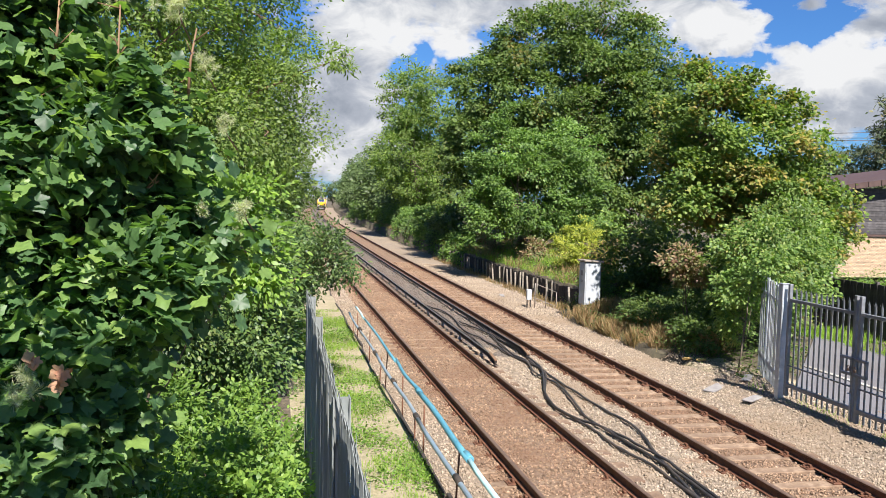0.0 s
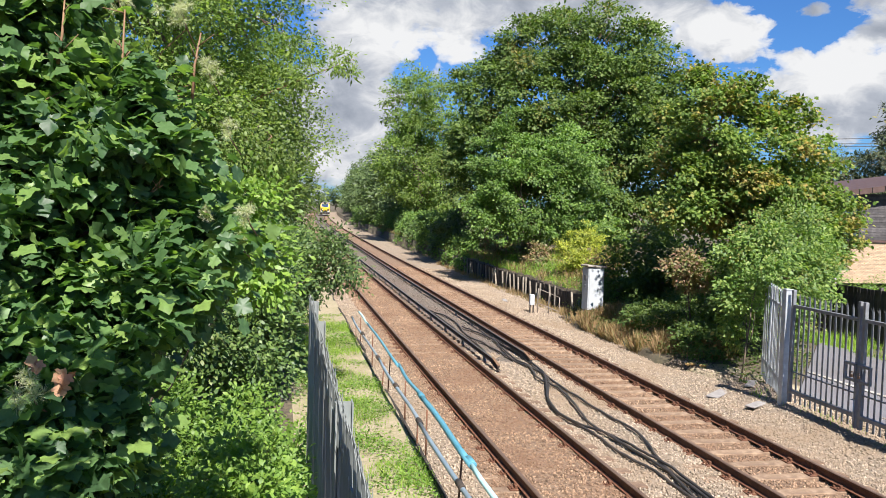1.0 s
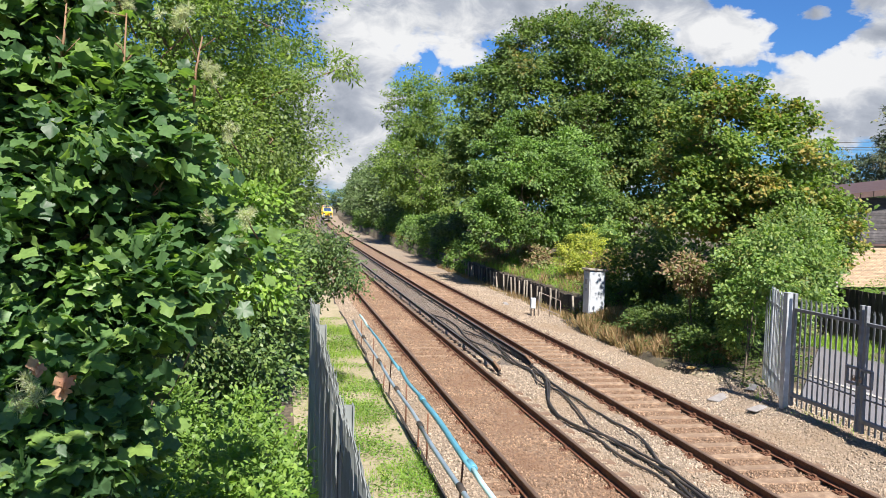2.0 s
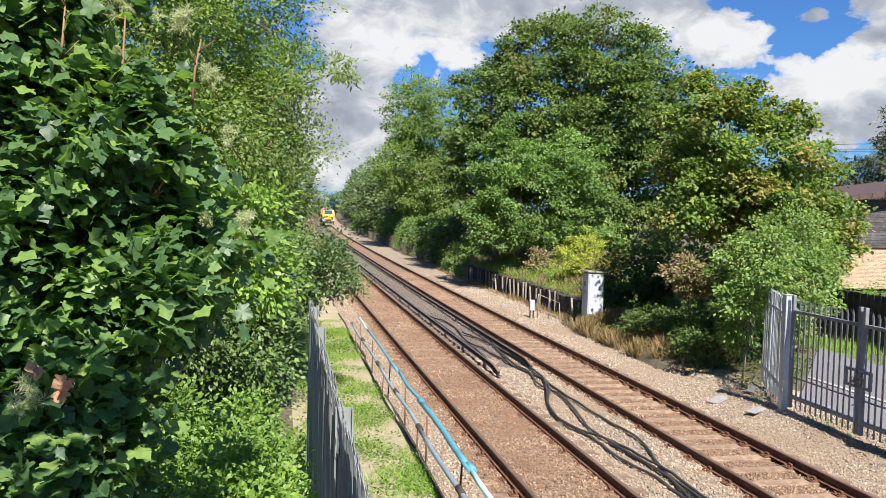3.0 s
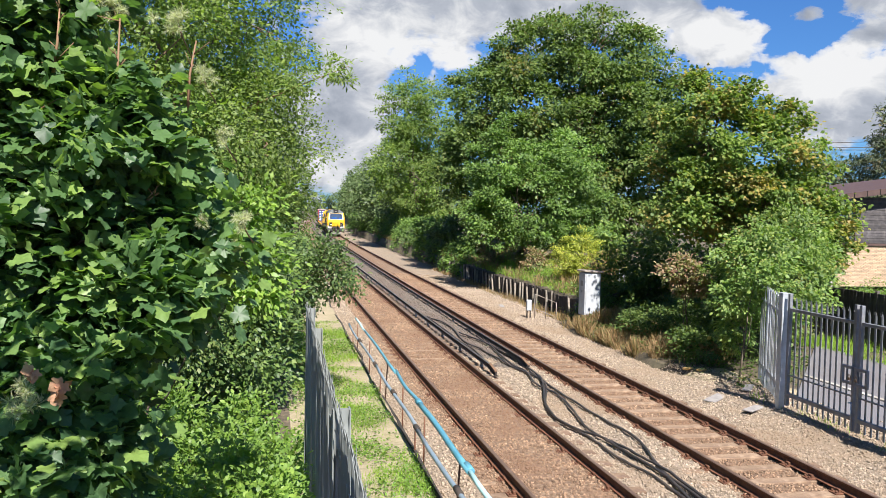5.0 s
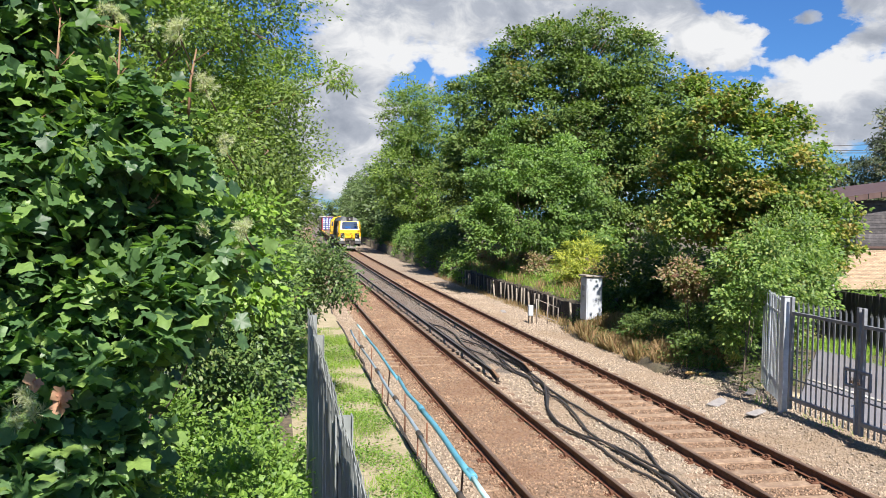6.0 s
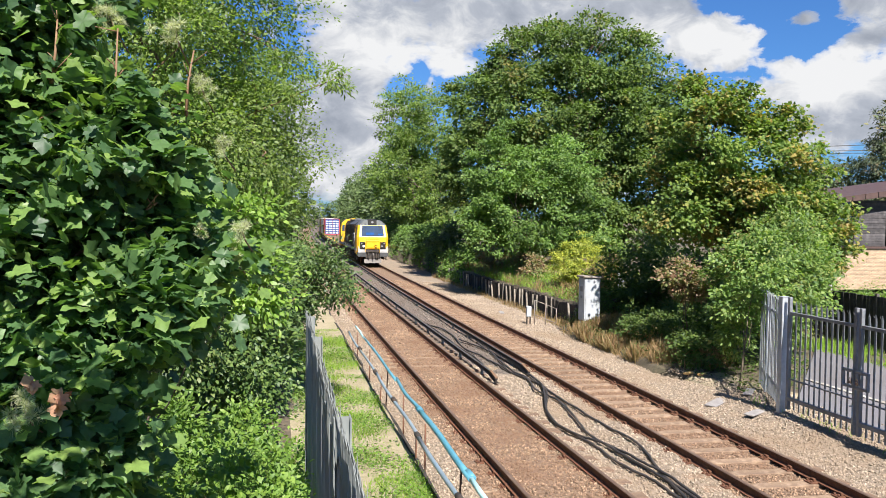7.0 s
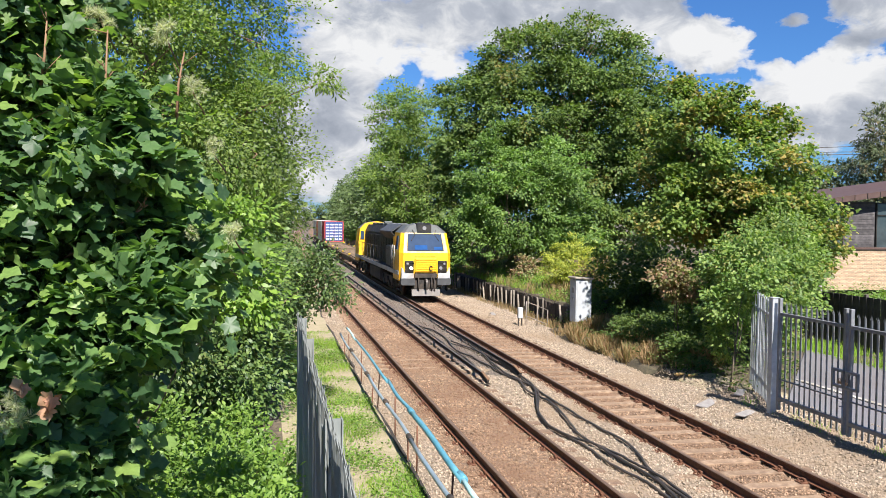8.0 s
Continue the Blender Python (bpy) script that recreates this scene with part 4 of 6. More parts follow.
def build_gate(label, start, end, lock_at_end):
    """One leaf of the palisade gate: stiles, rails and pales, hung from a post."""
    a, b = Vector((*start, 0)), Vector((*end, 0))
    way = (b - a).normalized()
    length = (b - a).length
    gate = empty("palisade_gate", pose(a.x, a.y, 0.06, 0, 0, math.degrees(math.atan2(way.y, way.x))))
    tagged(gate, label, "gate", "gate leaves")
    for x in (0.04, length - 0.04):
        bm = bmesh.new()
        box(bm, (x, 0, 1.2), (0.075, 0.075, 2.4), bevel=0.006)
        part("stile", bm, GALV_DARK, gate)
    for z, s in ((2.06, 0.065), (0.66, 0.03), (0.24, 0.075)):
        bm = bmesh.new()
        box(bm, (length / 2, 0, z), (length - 0.13, s, s), bevel=0.005)
        part("gate_rail", bm, GALV_DARK, gate)
    me = pale_mesh("pale", 2.34, 0.06)
    me.materials.append(GALV_DARK)
    n = int((length - 0.2) / 0.158)
    for i in range(n):
        p = new("pale", me)
        p.parent = gate
        p.matrix_basis = pose(0.16 + (length - 0.32) * i / (n - 1), 0.05, 0.0, 0, 0, 0)
    x = length - 0.16 if lock_at_end else 0.17
    bm = bmesh.new()
    for dx, w, dz, h in ((0, 0.34, 0.15, 0.05), (0, 0.34, -0.15, 0.05), (-0.145, 0.05, 0, 0.3), (0.145, 0.05, 0, 0.3)):
        box(bm, (x + dx, -0.06, 1.06 + dz), (w, 0.06, h), bevel=0.005)
    lock = part("lock_box", bm, GALV_DARK, gate, "steel lock surround")
    bm = bmesh.new()
    box(bm, (x + (0.1 if lock_at_end else -0.1), -0.1, 1.0), (0.07, 0.03, 0.06), bevel=0.008)
    tube(bm, [(x + (0.1 if lock_at_end else -0.1) + 0.03 * math.cos(t), -0.1, 1.03 + 0.05 * math.sin(t)) for t in [i * math.pi / 6 for i in range(7)]], 0.007, 6)
    part("padlock", bm, RAIL_HEAD, lock, "small padlock")
    if lock_at_end:
        bm = tube(bmesh.new(), [(length - 0.02, -0.06, 0.55), (length - 0.02, -0.06, 0.02)], 0.012, 6)
        tube(bm, [(length - 0.02, -0.06, 0.55), (length - 0.02, -0.13, 0.55)], 0.012, 6)
        part("drop_bolt", bm, GALV, gate)
    return gate


build_gate("closed dark steel palisade gate leaf with a lock box", (2.85, 15.64), (2.815, 13.48), True)
build_gate("closed dark steel palisade gate leaf meeting its twin", (2.813, 13.42), (2.775, 11.26), False)
for i, (x, y) in enumerate(((2.84, 15.82), (2.77, 11.1))):
    bm = bmesh.new()
    box(bm, (0, 0, 1.09), (0.15, 0.15, 2.70), bevel=0.01)
    box(bm, (0, 0, 2.445), (0.17, 0.17, 0.02), bevel=0.005)
    p = part("gate_post", bm, GALV)
    p.matrix_basis = pose(x, y, 0, 0, 0, -1)
    tagged(p, "square galvanised steel gate post", "post", "gate posts")
palisade("palisade_fence", "grey steel palisade fence continuing past the gate", (2.765, 10.95), (2.64, 3.0), -0.05, 2.4, GALV_DARK, "palisade fences", posts=(0.1, 2.8, 5.6), rails=(0.4, 2.0))

# ---- road, verge and buildings behind the gate ----
lane = [(3.5 + max(0.0, y - 16.2) * 0.80 + (8.9 - 3.5 - max(0.0, y - 16.2) * 0.80) * i / 11, y, 0.075) for y in np.linspace(-20, 23.6, 80).tolist() for i in range(12)]
tagged(bulk("road", lane, [(j * 12 + i, j * 12 + i + 1, j * 12 + i + 13, j * 12 + i + 12) for j in range(79) for i in range(11)], ASPHALT), "pale grey asphalt lane behind the steel gate", "road", kind="structure")
bm = bmesh.new()
for i in range(26):
    box(bm, (5.3, 0.0 + i * 0.72, 0.085), (0.12, 0.71, 0.05), bevel=0.008)
tagged(part("kerb", bm, CONCRETE), "pale concrete edging along the lane", "kerb", kind="structure")

FENCE_WOOD = surface("dark_stained_fence", [(0.028, 0.024, 0.022), (0.05, 0.043, 0.04), (0.075, 0.066, 0.06)], 6, 0.9, 0, 0.4, None, 0.6, 0.3)
wood_fence = empty("timber_fence", pose(10.3, 27.5, 0.1, 0, 0, -90))
tagged(wood_fence, "dark close-boarded timber fence along the verge", "fence")
bm = bmesh.new()
box(bm, (0, 0, 0.85), (0.145, 0.022, 1.7), bevel=0.004)
board = part("fence_board", bm, FENCE_WOOD, wood_fence)
rng = random.Random(5)
for i in range(110):
    b = board if i == 0 else new("fence_board", board.data)
    b.parent = wood_fence
    b.matrix_basis = pose(i * 0.15, 0.012 * (i % 2), rng.uniform(-0.012, 0.012), 0, rng.uniform(-0.4, 0.4), 0)
for i in range(7):
    bm = bmesh.new()
    box(bm, (i * 2.7, 0.07, 0.88), (0.1, 0.1, 1.78), bevel=0.01)
    part("fence_post", bm, CONCRETE if i == 1 else FENCE_WOOD, wood_fence)
post = part("lamp_post_stub", tube(bmesh.new(), [(0, 0, 0), (0, 0, 2.9)], [0.05, 0.045], 8), CONCRETE)
post.matrix_basis = pose(11.3, 25.5, 0.1)
tagged(post, "thin pale grey post behind the timber fence", "post")

BRICK = surface("buff_brick", [(0.31, 0.21, 0.135), (0.40, 0.285, 0.185), (0.47, 0.35, 0.24)], 5, 0.9, 0, 0.4, None, 0.6, 0.16)
MORTAR = surface("pale_mortar", [(0.42, 0.38, 0.32), (0.50, 0.46, 0.40)], 9, 0.95, 0, 0.3)
CLADDING = surface("weathered_cladding", [(0.035, 0.032, 0.033), (0.062, 0.056, 0.057), (0.10, 0.092, 0.09)], 4, 0.85, 0, 0.4, None, 0.6, 0.35)
FASCIA = surface("brown_roof_metal", [(0.060, 0.036, 0.030), (0.088, 0.052, 0.043)], 3, 0.6, 0.1, 0.1)
PANE = surface("window_glass", [(0.02, 0.03, 0.035), (0.05, 0.07, 0.075)], 0.8, 0.05, 0, 0.0, coat=0.5)


def build_house():
    house = empty("low_building", pose(22.45, 40.0, 0.35))
    tagged(house, "low modern building of buff brick, dark cladding and a brown roof", "building")
    bm = bmesh.new()
    box(bm, (6.0, 4.5, 1.14), (12.0, 9.0, 2.28))
    wall = part("brick_wall", bm, MORTAR, house)
    bm = bmesh.new()
    box(bm, (0, 0, 0), (0.215, 0.03, 0.065), bevel=0.004)
    me = bpy.data.meshes.new("brick")
    bm.to_mesh(me)
    bm.free()
    me.materials.append(BRICK)
    for j in range(30):
        for i in range(24):
            q = new("brick", me)
            q.parent = wall
            q.location = (0.12 + i * 0.225 + (0.11 if j % 2 else 0), -0.008, 0.05 + j * 0.075)
    bm = bmesh.new()
    box(bm, (6.0, 4.6, 3.5), (11.9, 8.9, 2.8))
    upper = part("upper_wall", bm, CLADDING, house)
    bm = bmesh.new()
    box(bm, (6.0, -0.05, 2.34), (12.1, 0.14, 0.12), bevel=0.01)
    part("sill", bm, FASCIA, house)
    for i in range(18):
        bm = bmesh.new()
        box(bm, (2.25, 0.09, 2.47 + i * 0.142), (2.0, 0.06, 0.132), bevel=0.006)
        part("cladding_board", bm, CLADDING, upper)
    for x, w in ((0.62, 1.05), (3.95, 1.2), (6.2, 2.6)):
        win = part("window_frame", box(box(box(box(bmesh.new(), (x - w / 2, 0.08, 3.55), (0.07, 0.12, 2.7)), (x + w / 2, 0.08, 3.55), (0.07, 0.12, 2.7)), (x, 0.08, 2.25), (w, 0.12, 0.07)), (x, 0.08, 4.2), (w, 0.12, 0.06)), LOCO_DARK, upper)
        part("pane", box(bmesh.new(), (x, 0.11, 3.55), (w - 0.06, 0.03, 2.6)), PANE, win)
    bm = bmesh.new()
    prism(bm, [(-0.4, 4.75), (-0.4, 5.06), (12.4, 6.76), (12.4, 6.45)], -0.7, 9.6)
    roof = part("roof", bm, FASCIA, house, "brown sloping metal roof")
    for i in range(16):
        x = -0.3 + i * 0.8
        bm = bmesh.new()
        box(bm, (x, -0.71, 4.905 + (x + 0.4) * 0.133), (0.03, 0.03, 0.31))
        part("fascia_joint", bm, LOCO_DARK, roof)


build_house()

# overhead wires and their pole, far behind the building
pole = empty("utility_pole", pose(50, 82, 0.3))
tagged(pole, "wooden utility pole with crossarms and wires", "utility pole")
part("pole", tube(bmesh.new(), [(0, 0, -0.3), (0, 0, 8.6)], [0.16, 0.1], 8), BARK, pole)
for z in (7.4, 8.1):
    part("crossarm", box(bmesh.new(), (0, 0, z), (1.8, 0.12, 0.12), bevel=0.01), BARK, pole)
for i, (z, z2) in enumerate(((8.2, 12.6), (8.2, 13.6), (7.5, 12.1))):
    bm = tube(bmesh.new(), [(-28 + 56 * t / 10, 2 - 12 * t / 10, 11.2 + (z2 - 11.2) * t / 10 - 2.2 * (t / 10) * (1 - t / 10)) for t in range(11)], 0.035, 5)
    part("wire", bm, CABLE, pole)

# ---- right side: wall, cabinets, marker posts ----
STAKE_WOOD = surface("grey_weathered_stake", [(0.13, 0.11, 0.085), (0.20, 0.175, 0.14), (0.28, 0.25, 0.205)], 9, 0.9, 0, 0.5, None, 0.6, 0.3)
RAIL_PAINT = surface("dull_grey_tube", [(0.16, 0.14, 0.12), (0.24, 0.215, 0.19)], 9, 0.7, 0, 0.2, (0.15, 0.09, 0.055), 2.0)
retaining = empty("retaining_wall")
tagged(retaining, "low tarred timber retaining wall with pale posts", "retaining wall", kind="structure")
bm = bmesh.new()
box(bm, (0, 0, 0.46), (0.07, 0.235, 0.98), bevel=0.008)
plank = part("plank", bm, TIMBER_DARK, retaining)
bm = bmesh.new()
box(bm, (-0.07, 0, 0.47), (0.08, 0.09, 1.04), bevel=0.01)
stake = part("stake", bm, STAKE_WOOD, retaining, "pale weathered stake")
rng = random.Random(9)
first = True
for i in range(104):
    y = 31.3 + i * 0.245
    b = plank if i == 0 else new("plank", plank.data)
    b.parent = retaining
    b.matrix_basis = along(y) @ pose(4.21 + rng.uniform(-0.02, 0.02), 0, -0.40 + rng.uniform(-0.06, 0.05), rng.uniform(-1.5, 1.5), rng.uniform(-3, 1), 0)
    if i % 3 == 1 and rng.random() < 0.8:
        s = stake if first else new("stake", stake.data)
        first = False
        s.parent = retaining
        s.matrix_basis = along(y + rng.uniform(-0.1, 0.1)) @ pose(4.17, 0, -0.42 + rng.uniform(-0.1, 0.05), rng.uniform(-4, 4), rng.uniform(-5, 2), 0)

BOX_PAINT = surface("grey_cabinet_paint", [(0.32, 0.345, 0.37), (0.40, 0.425, 0.45)], 4, 0.5, 0, 0.05, (0.30, 0.31, 0.31), 1.5)
cabinet = empty("trackside_cabinet", pose(3.86, 29.3, -0.3, 0, 0, 6))
tagged(cabinet, "grey steel trackside cabinet on legs with a pale cap", "cabinet")
bm = box(bmesh.new(), (0, 0, 1.36), (0.66, 0.48, 1.60), bevel=0.012)
body = part("body", bm, BOX_PAINT, cabinet)
part("door", box(bmesh.new(), (0.0, -0.25, 1.36), (0.58, 0.025, 1.5), bevel=0.008), BOX_PAINT, body)
part("handle", box(bmesh.new(), (0.2, -0.275, 1.4), (0.03, 0.03, 0.14), bevel=0.006), GALV, body)
part("vent", box(bmesh.new(), (-0.335, 0.0, 1.75), (0.012, 0.2, 0.2), bevel=0.004), GALV_DARK, body)
part("vent", box(bmesh.new(), (-0.335, 0.0, 1.45), (0.012, 0.14, 0.1), bevel=0.004), GALV_DARK, body)
bm = box(bmesh.new(), (0, 0, 2.2), (0.80, 0.62, 0.07), Matrix.Rotation(radians(3), 4, "Y"), 0.015)
part("cap", bm, STAKE_WOOD, cabinet, "weathered pale cap")
for sx in (-0.26, 0.26):
    for sy in (-0.17, 0.17):
        part("leg", box(bmesh.new(), (sx, sy, 0.28), (0.06, 0.06, 0.6)), GALV_DARK, cabinet)
box2 = empty("relay_box", pose(7.0, 33.2, 0.35, 0, 0, 8))
tagged(box2, "small dark grey relay box on a post in the shrubs", "cabinet")
part("body", box(bmesh.new(), (0, 0, 0.75), (0.62, 0.4, 0.95), bevel=0.015), GALV_DARK, box2)
part("leg", box(bmesh.new(), (0, 0, 0.15), (0.2, 0.2, 0.5)), GALV_DARK, box2)
part("conduit", tube(bmesh.new(), [(-0.3, -0.1, 0), (-0.3, -0.1, 1.75)], 0.03, 6), GALV, box2)

marker = empty("marker_post", pose(2.51, 32.5, -0.36))
tagged(marker, "short white marker box on two dark legs", "marker post")
part("box", box(bmesh.new(), (0, 0, 0.6), (0.2, 0.17, 0.44), bevel=0.02), BOX_PAINT, marker)
for s in (-0.07, 0.07):
    part("leg", box(bmesh.new(), (s, 0, 0.2), (0.04, 0.05, 0.5)), GRIME, marker)
rail = empty("guard_rail", pose(2.80, 32.3, -0.36))
tagged(rail, "low rusty guard rail of thin tube", "railing")
for x, y in ((0.0, 0.3), (0.5, 0.35), (0.98, 0.4)):
    part("post", tube(bmesh.new(), [(x, y, -0.1), (x, y, 1.06 - 0.38 * x)], 0.018, 6), RAIL_PAINT, rail)
for z in (1.05, 0.45):
    part("tube", tube(bmesh.new(), [(0, 0.3, z), (0.98, 0.4, z - 0.38)], 0.018, 6), RAIL_PAINT, rail)
stump = part("marker_stake", box(bmesh.new(), (0, 0, 0.3), (0.12, 0.1, 0.9), bevel=0.015), SLEEPER)
stump.matrix_basis = pose(4.05, 26.6, -0.2, 2, 3, 10)
tagged(stump, "weathered wooden stake in the dry grass", "stake")

SLAB = surface("grey_slab", [(0.16, 0.15, 0.145), (0.26, 0.245, 0.235)], 9, 0.9, 0, 0.4)
# slabs and offcuts lying on the shoulder
for i, (x, y, l, w, a) in enumerate(((2.32, 17.5, 0.75, 0.28, 38), (2.4, 16.1, 0.5, 0.22, 30), (3.2, 17.6, 0.55, 0.2, 50), (2.5, 36.5, 0.6, 0.2, 80))):
    bm = box(bmesh.new(), (0, 0, 0.018), (l * 1.15, w, 0.035), bevel=0.01)
    ob = part("concrete_slab", bm, SLAB)
    ob.matrix_basis = pose(x, y, bed_height(x - course(y), y) + 0.025, 2, -2, a)
    tagged(ob, "broken flat concrete slab lying on ballast", "slab", "slabs on the ballast")
for x, y in ((4.2, 20.9), (4.5, 20.7)):
    bm = box(bmesh.new(), (0, 0, 0.03), (0.32, 0.12, 0.06), bevel=0.02)
    ob = part("timber_offcut", bm, surface("fresh_timber", [(0.5, 0.30, 0.10), (0.6, 0.4, 0.16)], 8, 0.7, 0, 0.2))
    ob.matrix_basis = pose(x - 1.0, y - 0.4, -0.12, 0, 0, 20)
    tagged(ob, "small orange timber offcut on the ground", "timber", "timber offcuts")

# ---- left side: edging, pipes on stakes ----
edging = empty("edging_boards")
tagged(edging, "dark rotten timber edging along the ballast", "edging", kind="structure")
bm = box(bmesh.new(), (0, 0, 0), (0.06, 2.3, 0.34), bevel=0.012)
eb = part("board", bm, TIMBER_DARK, edging)
for i in range(14):
    b = eb if i == 0 else new("board", eb.data)
    b.parent = edging
    y = 7.5 + i * 2.33
    b.matrix_basis = along(y) @ pose(-5.56 + 0.03 * math.sin(i * 2.1), 0, -0.20 + 0.03 * math.sin(i), 0.4 * math.sin(i * 1.7), 4 * math.sin(i * 3), 0.8 * math.sin(i * 2))

BLUE_PIPE = surface("blue_plastic_pipe", [(0.055, 0.19, 0.26), (0.085, 0.25, 0.32)], 4, 0.4, 0, 0.03, (0.09, 0.26, 0.33), 1.0)
PALE_PIPE = surface("faded_blue_pipe", [(0.30, 0.52, 0.55), (0.40, 0.60, 0.62)], 4, 0.5, 0, 0.03)
GREY_PIPE = surface("grey_blue_pipe", [(0.14, 0.20, 0.25), (0.20, 0.27, 0.32)], 4, 0.5, 0, 0.03, (0.12, 0.12, 0.12), 1.0)


def build_pipe(label, x, z, segs, joint_mat, joints, r_joint):
    pipe = empty("service_pipe")
    tagged(pipe, label, "pipe", "pipes on stakes")
    for y0, y1, r, mat, sag in segs:
        bm = tube(bmesh.new(), [(course(y0 + (y1 - y0) * i / 6) + x + 0.02 * math.sin(y0 + i), y0 + (y1 - y0) * i / 6, z - sag * math.sin(math.pi * i / 6)) for i in range(7)], r, 12)
        part("pipe_length", bm, mat, pipe)
    for y in joints:
        bm = tube(bmesh.new(), [(x + course(y), y - 0.14, z), (x + course(y), y - 0.13, z), (x + course(y), y + 0.13, z), (x + course(y), y + 0.14, z)], [r_joint * 0.8, r_joint, r_joint, r_joint * 0.8], 12)
        part("pipe_collar", bm, joint_mat, pipe)
    return pipe


build_pipe("bright blue plastic pipe carried on rusty stakes", -5.40, 0.65, [(6.0, 10.6, 0.036, PALE_PIPE, 0.03), (10.35, 14.4, 0.047, BLUE_PIPE, 0.01), (14.3, 17.2, 0.034, BLUE_PIPE, 0.02), (17.0, 23.2, 0.031, BLUE_PIPE, 0.02), (23.0, 25.6, 0.031, PALE_PIPE, 0.03)], BLUE_PIPE, (10.5, 14.3), 0.056)
build_pipe("grey-blue plastic pipe carried below the blue one", -5.60, 0.45, [(6.0, 13.4, 0.035, GREY_PIPE, 0.01), (13.3, 19.0, 0.032, GREY_PIPE, 0.01), (18.9, 25.8, 0.03, GREY_PIPE, 0.04)], GRIME, (10.2, 13.3, 16.0, 19.0, 22.5), 0.048)
bm = tube(bmesh.new(), [(0, 0, 0), (0.01, 0, 1.0)], 0.014, 6)
rod = part("steel_stake", bm, RUST)
tagged(rod, "thin rusty steel stake holding up the pipes", "stake", "pipe stakes")
for i, y in enumerate((10.9, 13.35, 15.6, 18.2, 21.2, 24.4)):
    for x, h in ((-5.47, 0.0), (-5.56, -0.2))[: 1 + (i % 2)]:
        if i == 0 and h == 0.0:
            rod.matrix_basis = pose(x + course(y), y, -0.36, 1, 2, 0)
            continue
        copy_thing(rod, pose(x + course(y) + 0.01 * math.sin(i * 3), y + (0.35 if h else 0), -0.36 + h, 2 * math.sin(i), 2 * math.cos(i * 2), 0))

# ---- cables between the lines ----
RUNS = [
    [(-1.81, 32.7), (-1.4, 30.6), (-1.56, 28.0), (-1.75, 26.0), (-1.51, 24.0), (-1.5, 22.1), (-1.39, 20.9), (-1.28, 19.4), (-1.37, 17.5), (-1.31, 16.3), (-1.27, 14.9), (-1.28, 13.9), (-1.47, 13.0), (-1.65, 12.1), (-1.78, 11.2), (-1.9, 9.5), (-2.0, 7.0)],
    [(-1.56, 28.0), (-1.32, 26.1), (-1.2, 24.4), (-1.5, 21.7), (-1.28, 20.7), (-1.54, 19.6), (-1.59, 19.0), (-1.4, 18.2), (-1.5, 17.4), (-1.65, 16.1), (-1.81, 15.2), (-1.82, 14.3), (-1.7, 13.5), (-1.62, 12.4), (-1.66, 11.2), (-1.7, 7.0)],
    [(-1.19, 21.3), (-1.21, 20.0), (-1.48, 18.8), (-1.86, 17.7), (-2.07, 16.9), (-2.18, 16.1), (-2.1, 15.4), (-1.93, 14.8), (-1.69, 14.0), (-1.64, 13.1), (-1.54, 12.5), (-1.55, 12.0), (-1.62, 11.2), (-1.6, 7.0)],
    [(-1.25, 20.9), (-1.3, 19.2), (-1.53, 18.5), (-1.95, 17.4), (-2.13, 16.6), (-2.12, 15.8), (-2.0, 14.9), (-1.96, 14.2), (-2.0, 13.5), (-1.95, 12.9), (-1.83, 12.5), (-1.79, 11.8), (-1.84, 11.2), (-1.85, 7.0)],
    [(-1.25, 26.5), (-1.2, 24.0), (-1.13, 22.5), (-1.12, 21.3)],
    [(-1.1, 29.0), (-0.95, 28.0), (-1.02, 26.6), (-1.05, 23.2), (-1.12, 21.0)],
    [(-2.2, 20.8), (-1.95, 22.4), (-1.75, 24.5), (-1.9, 27.0), (-1.7, 30.0), (-1.9, 34.0)],
]
for i, run in enumerate(RUNS):
    pts = []
    for a, b in zip(run, run[1:]):
        for s in range(4):
            t = s / 4
            pts.append((a[0] + (b[0] - a[0]) * t, a[1] + (b[1] - a[1]) * t))
    pts.append(run[-1])
    soft = [tuple(sum(pts[min(max(j + d, 0), len(pts) - 1)][c] for d in (-2, -1, 0, 1, 2)) / 5 for c in (0, 1)) for j in range(len(pts))]
    bm = tube(bmesh.new(), [(x, y, bed_height(x - course(y), y) + 0.05 + 0.02 * (i % 3) + 0.012 * math.sin(y * 2.3 + i)) for x, y in soft], 0.025 if i < 4 else 0.021, 8)
    ob = part("power_cable", bm, CABLE, smooth=True)
    tagged(ob, "thick black traction cable snaking over the ballast", "cable", "traction cables")


# ---- trees and bushes ----
CHESTNUT = leafy("chestnut_leaf", [(0.050, 0.088, 0.022), (0.082, 0.132, 0.031), (0.128, 0.176, 0.043)], (0.215, 0.155, 0.046), 0.55, 0.34, 0.3, patch_from=0.70, spec=0.3)
MAPLE = leafy("maple_leaf", [(0.066, 0.122, 0.026), (0.102, 0.183, 0.037), (0.16, 0.245, 0.050)], None, 0.55, 0.35)
TURNING = leafy("turning_maple_leaf", [(0.070, 0.122, 0.026), (0.120, 0.188, 0.040), (0.21, 0.26, 0.058)], (0.31, 0.22, 0.07), 0.55, 0.40, 0.8, patch_from=0.62, spec=0.3)
LIME = leafy("yellow_green_leaf", [(0.17, 0.215, 0.030), (0.27, 0.31, 0.042), (0.44, 0.43, 0.065)], None, 0.5, 0.35)
COPPER = leafy("copper_leaf", [(0.13, 0.055, 0.042), (0.30, 0.20, 0.115), (0.105, 0.135, 0.038), (0.36, 0.29, 0.17)], (0.12, 0.15, 0.04), 0.5, 0.3, 2.0, patch_from=0.6)
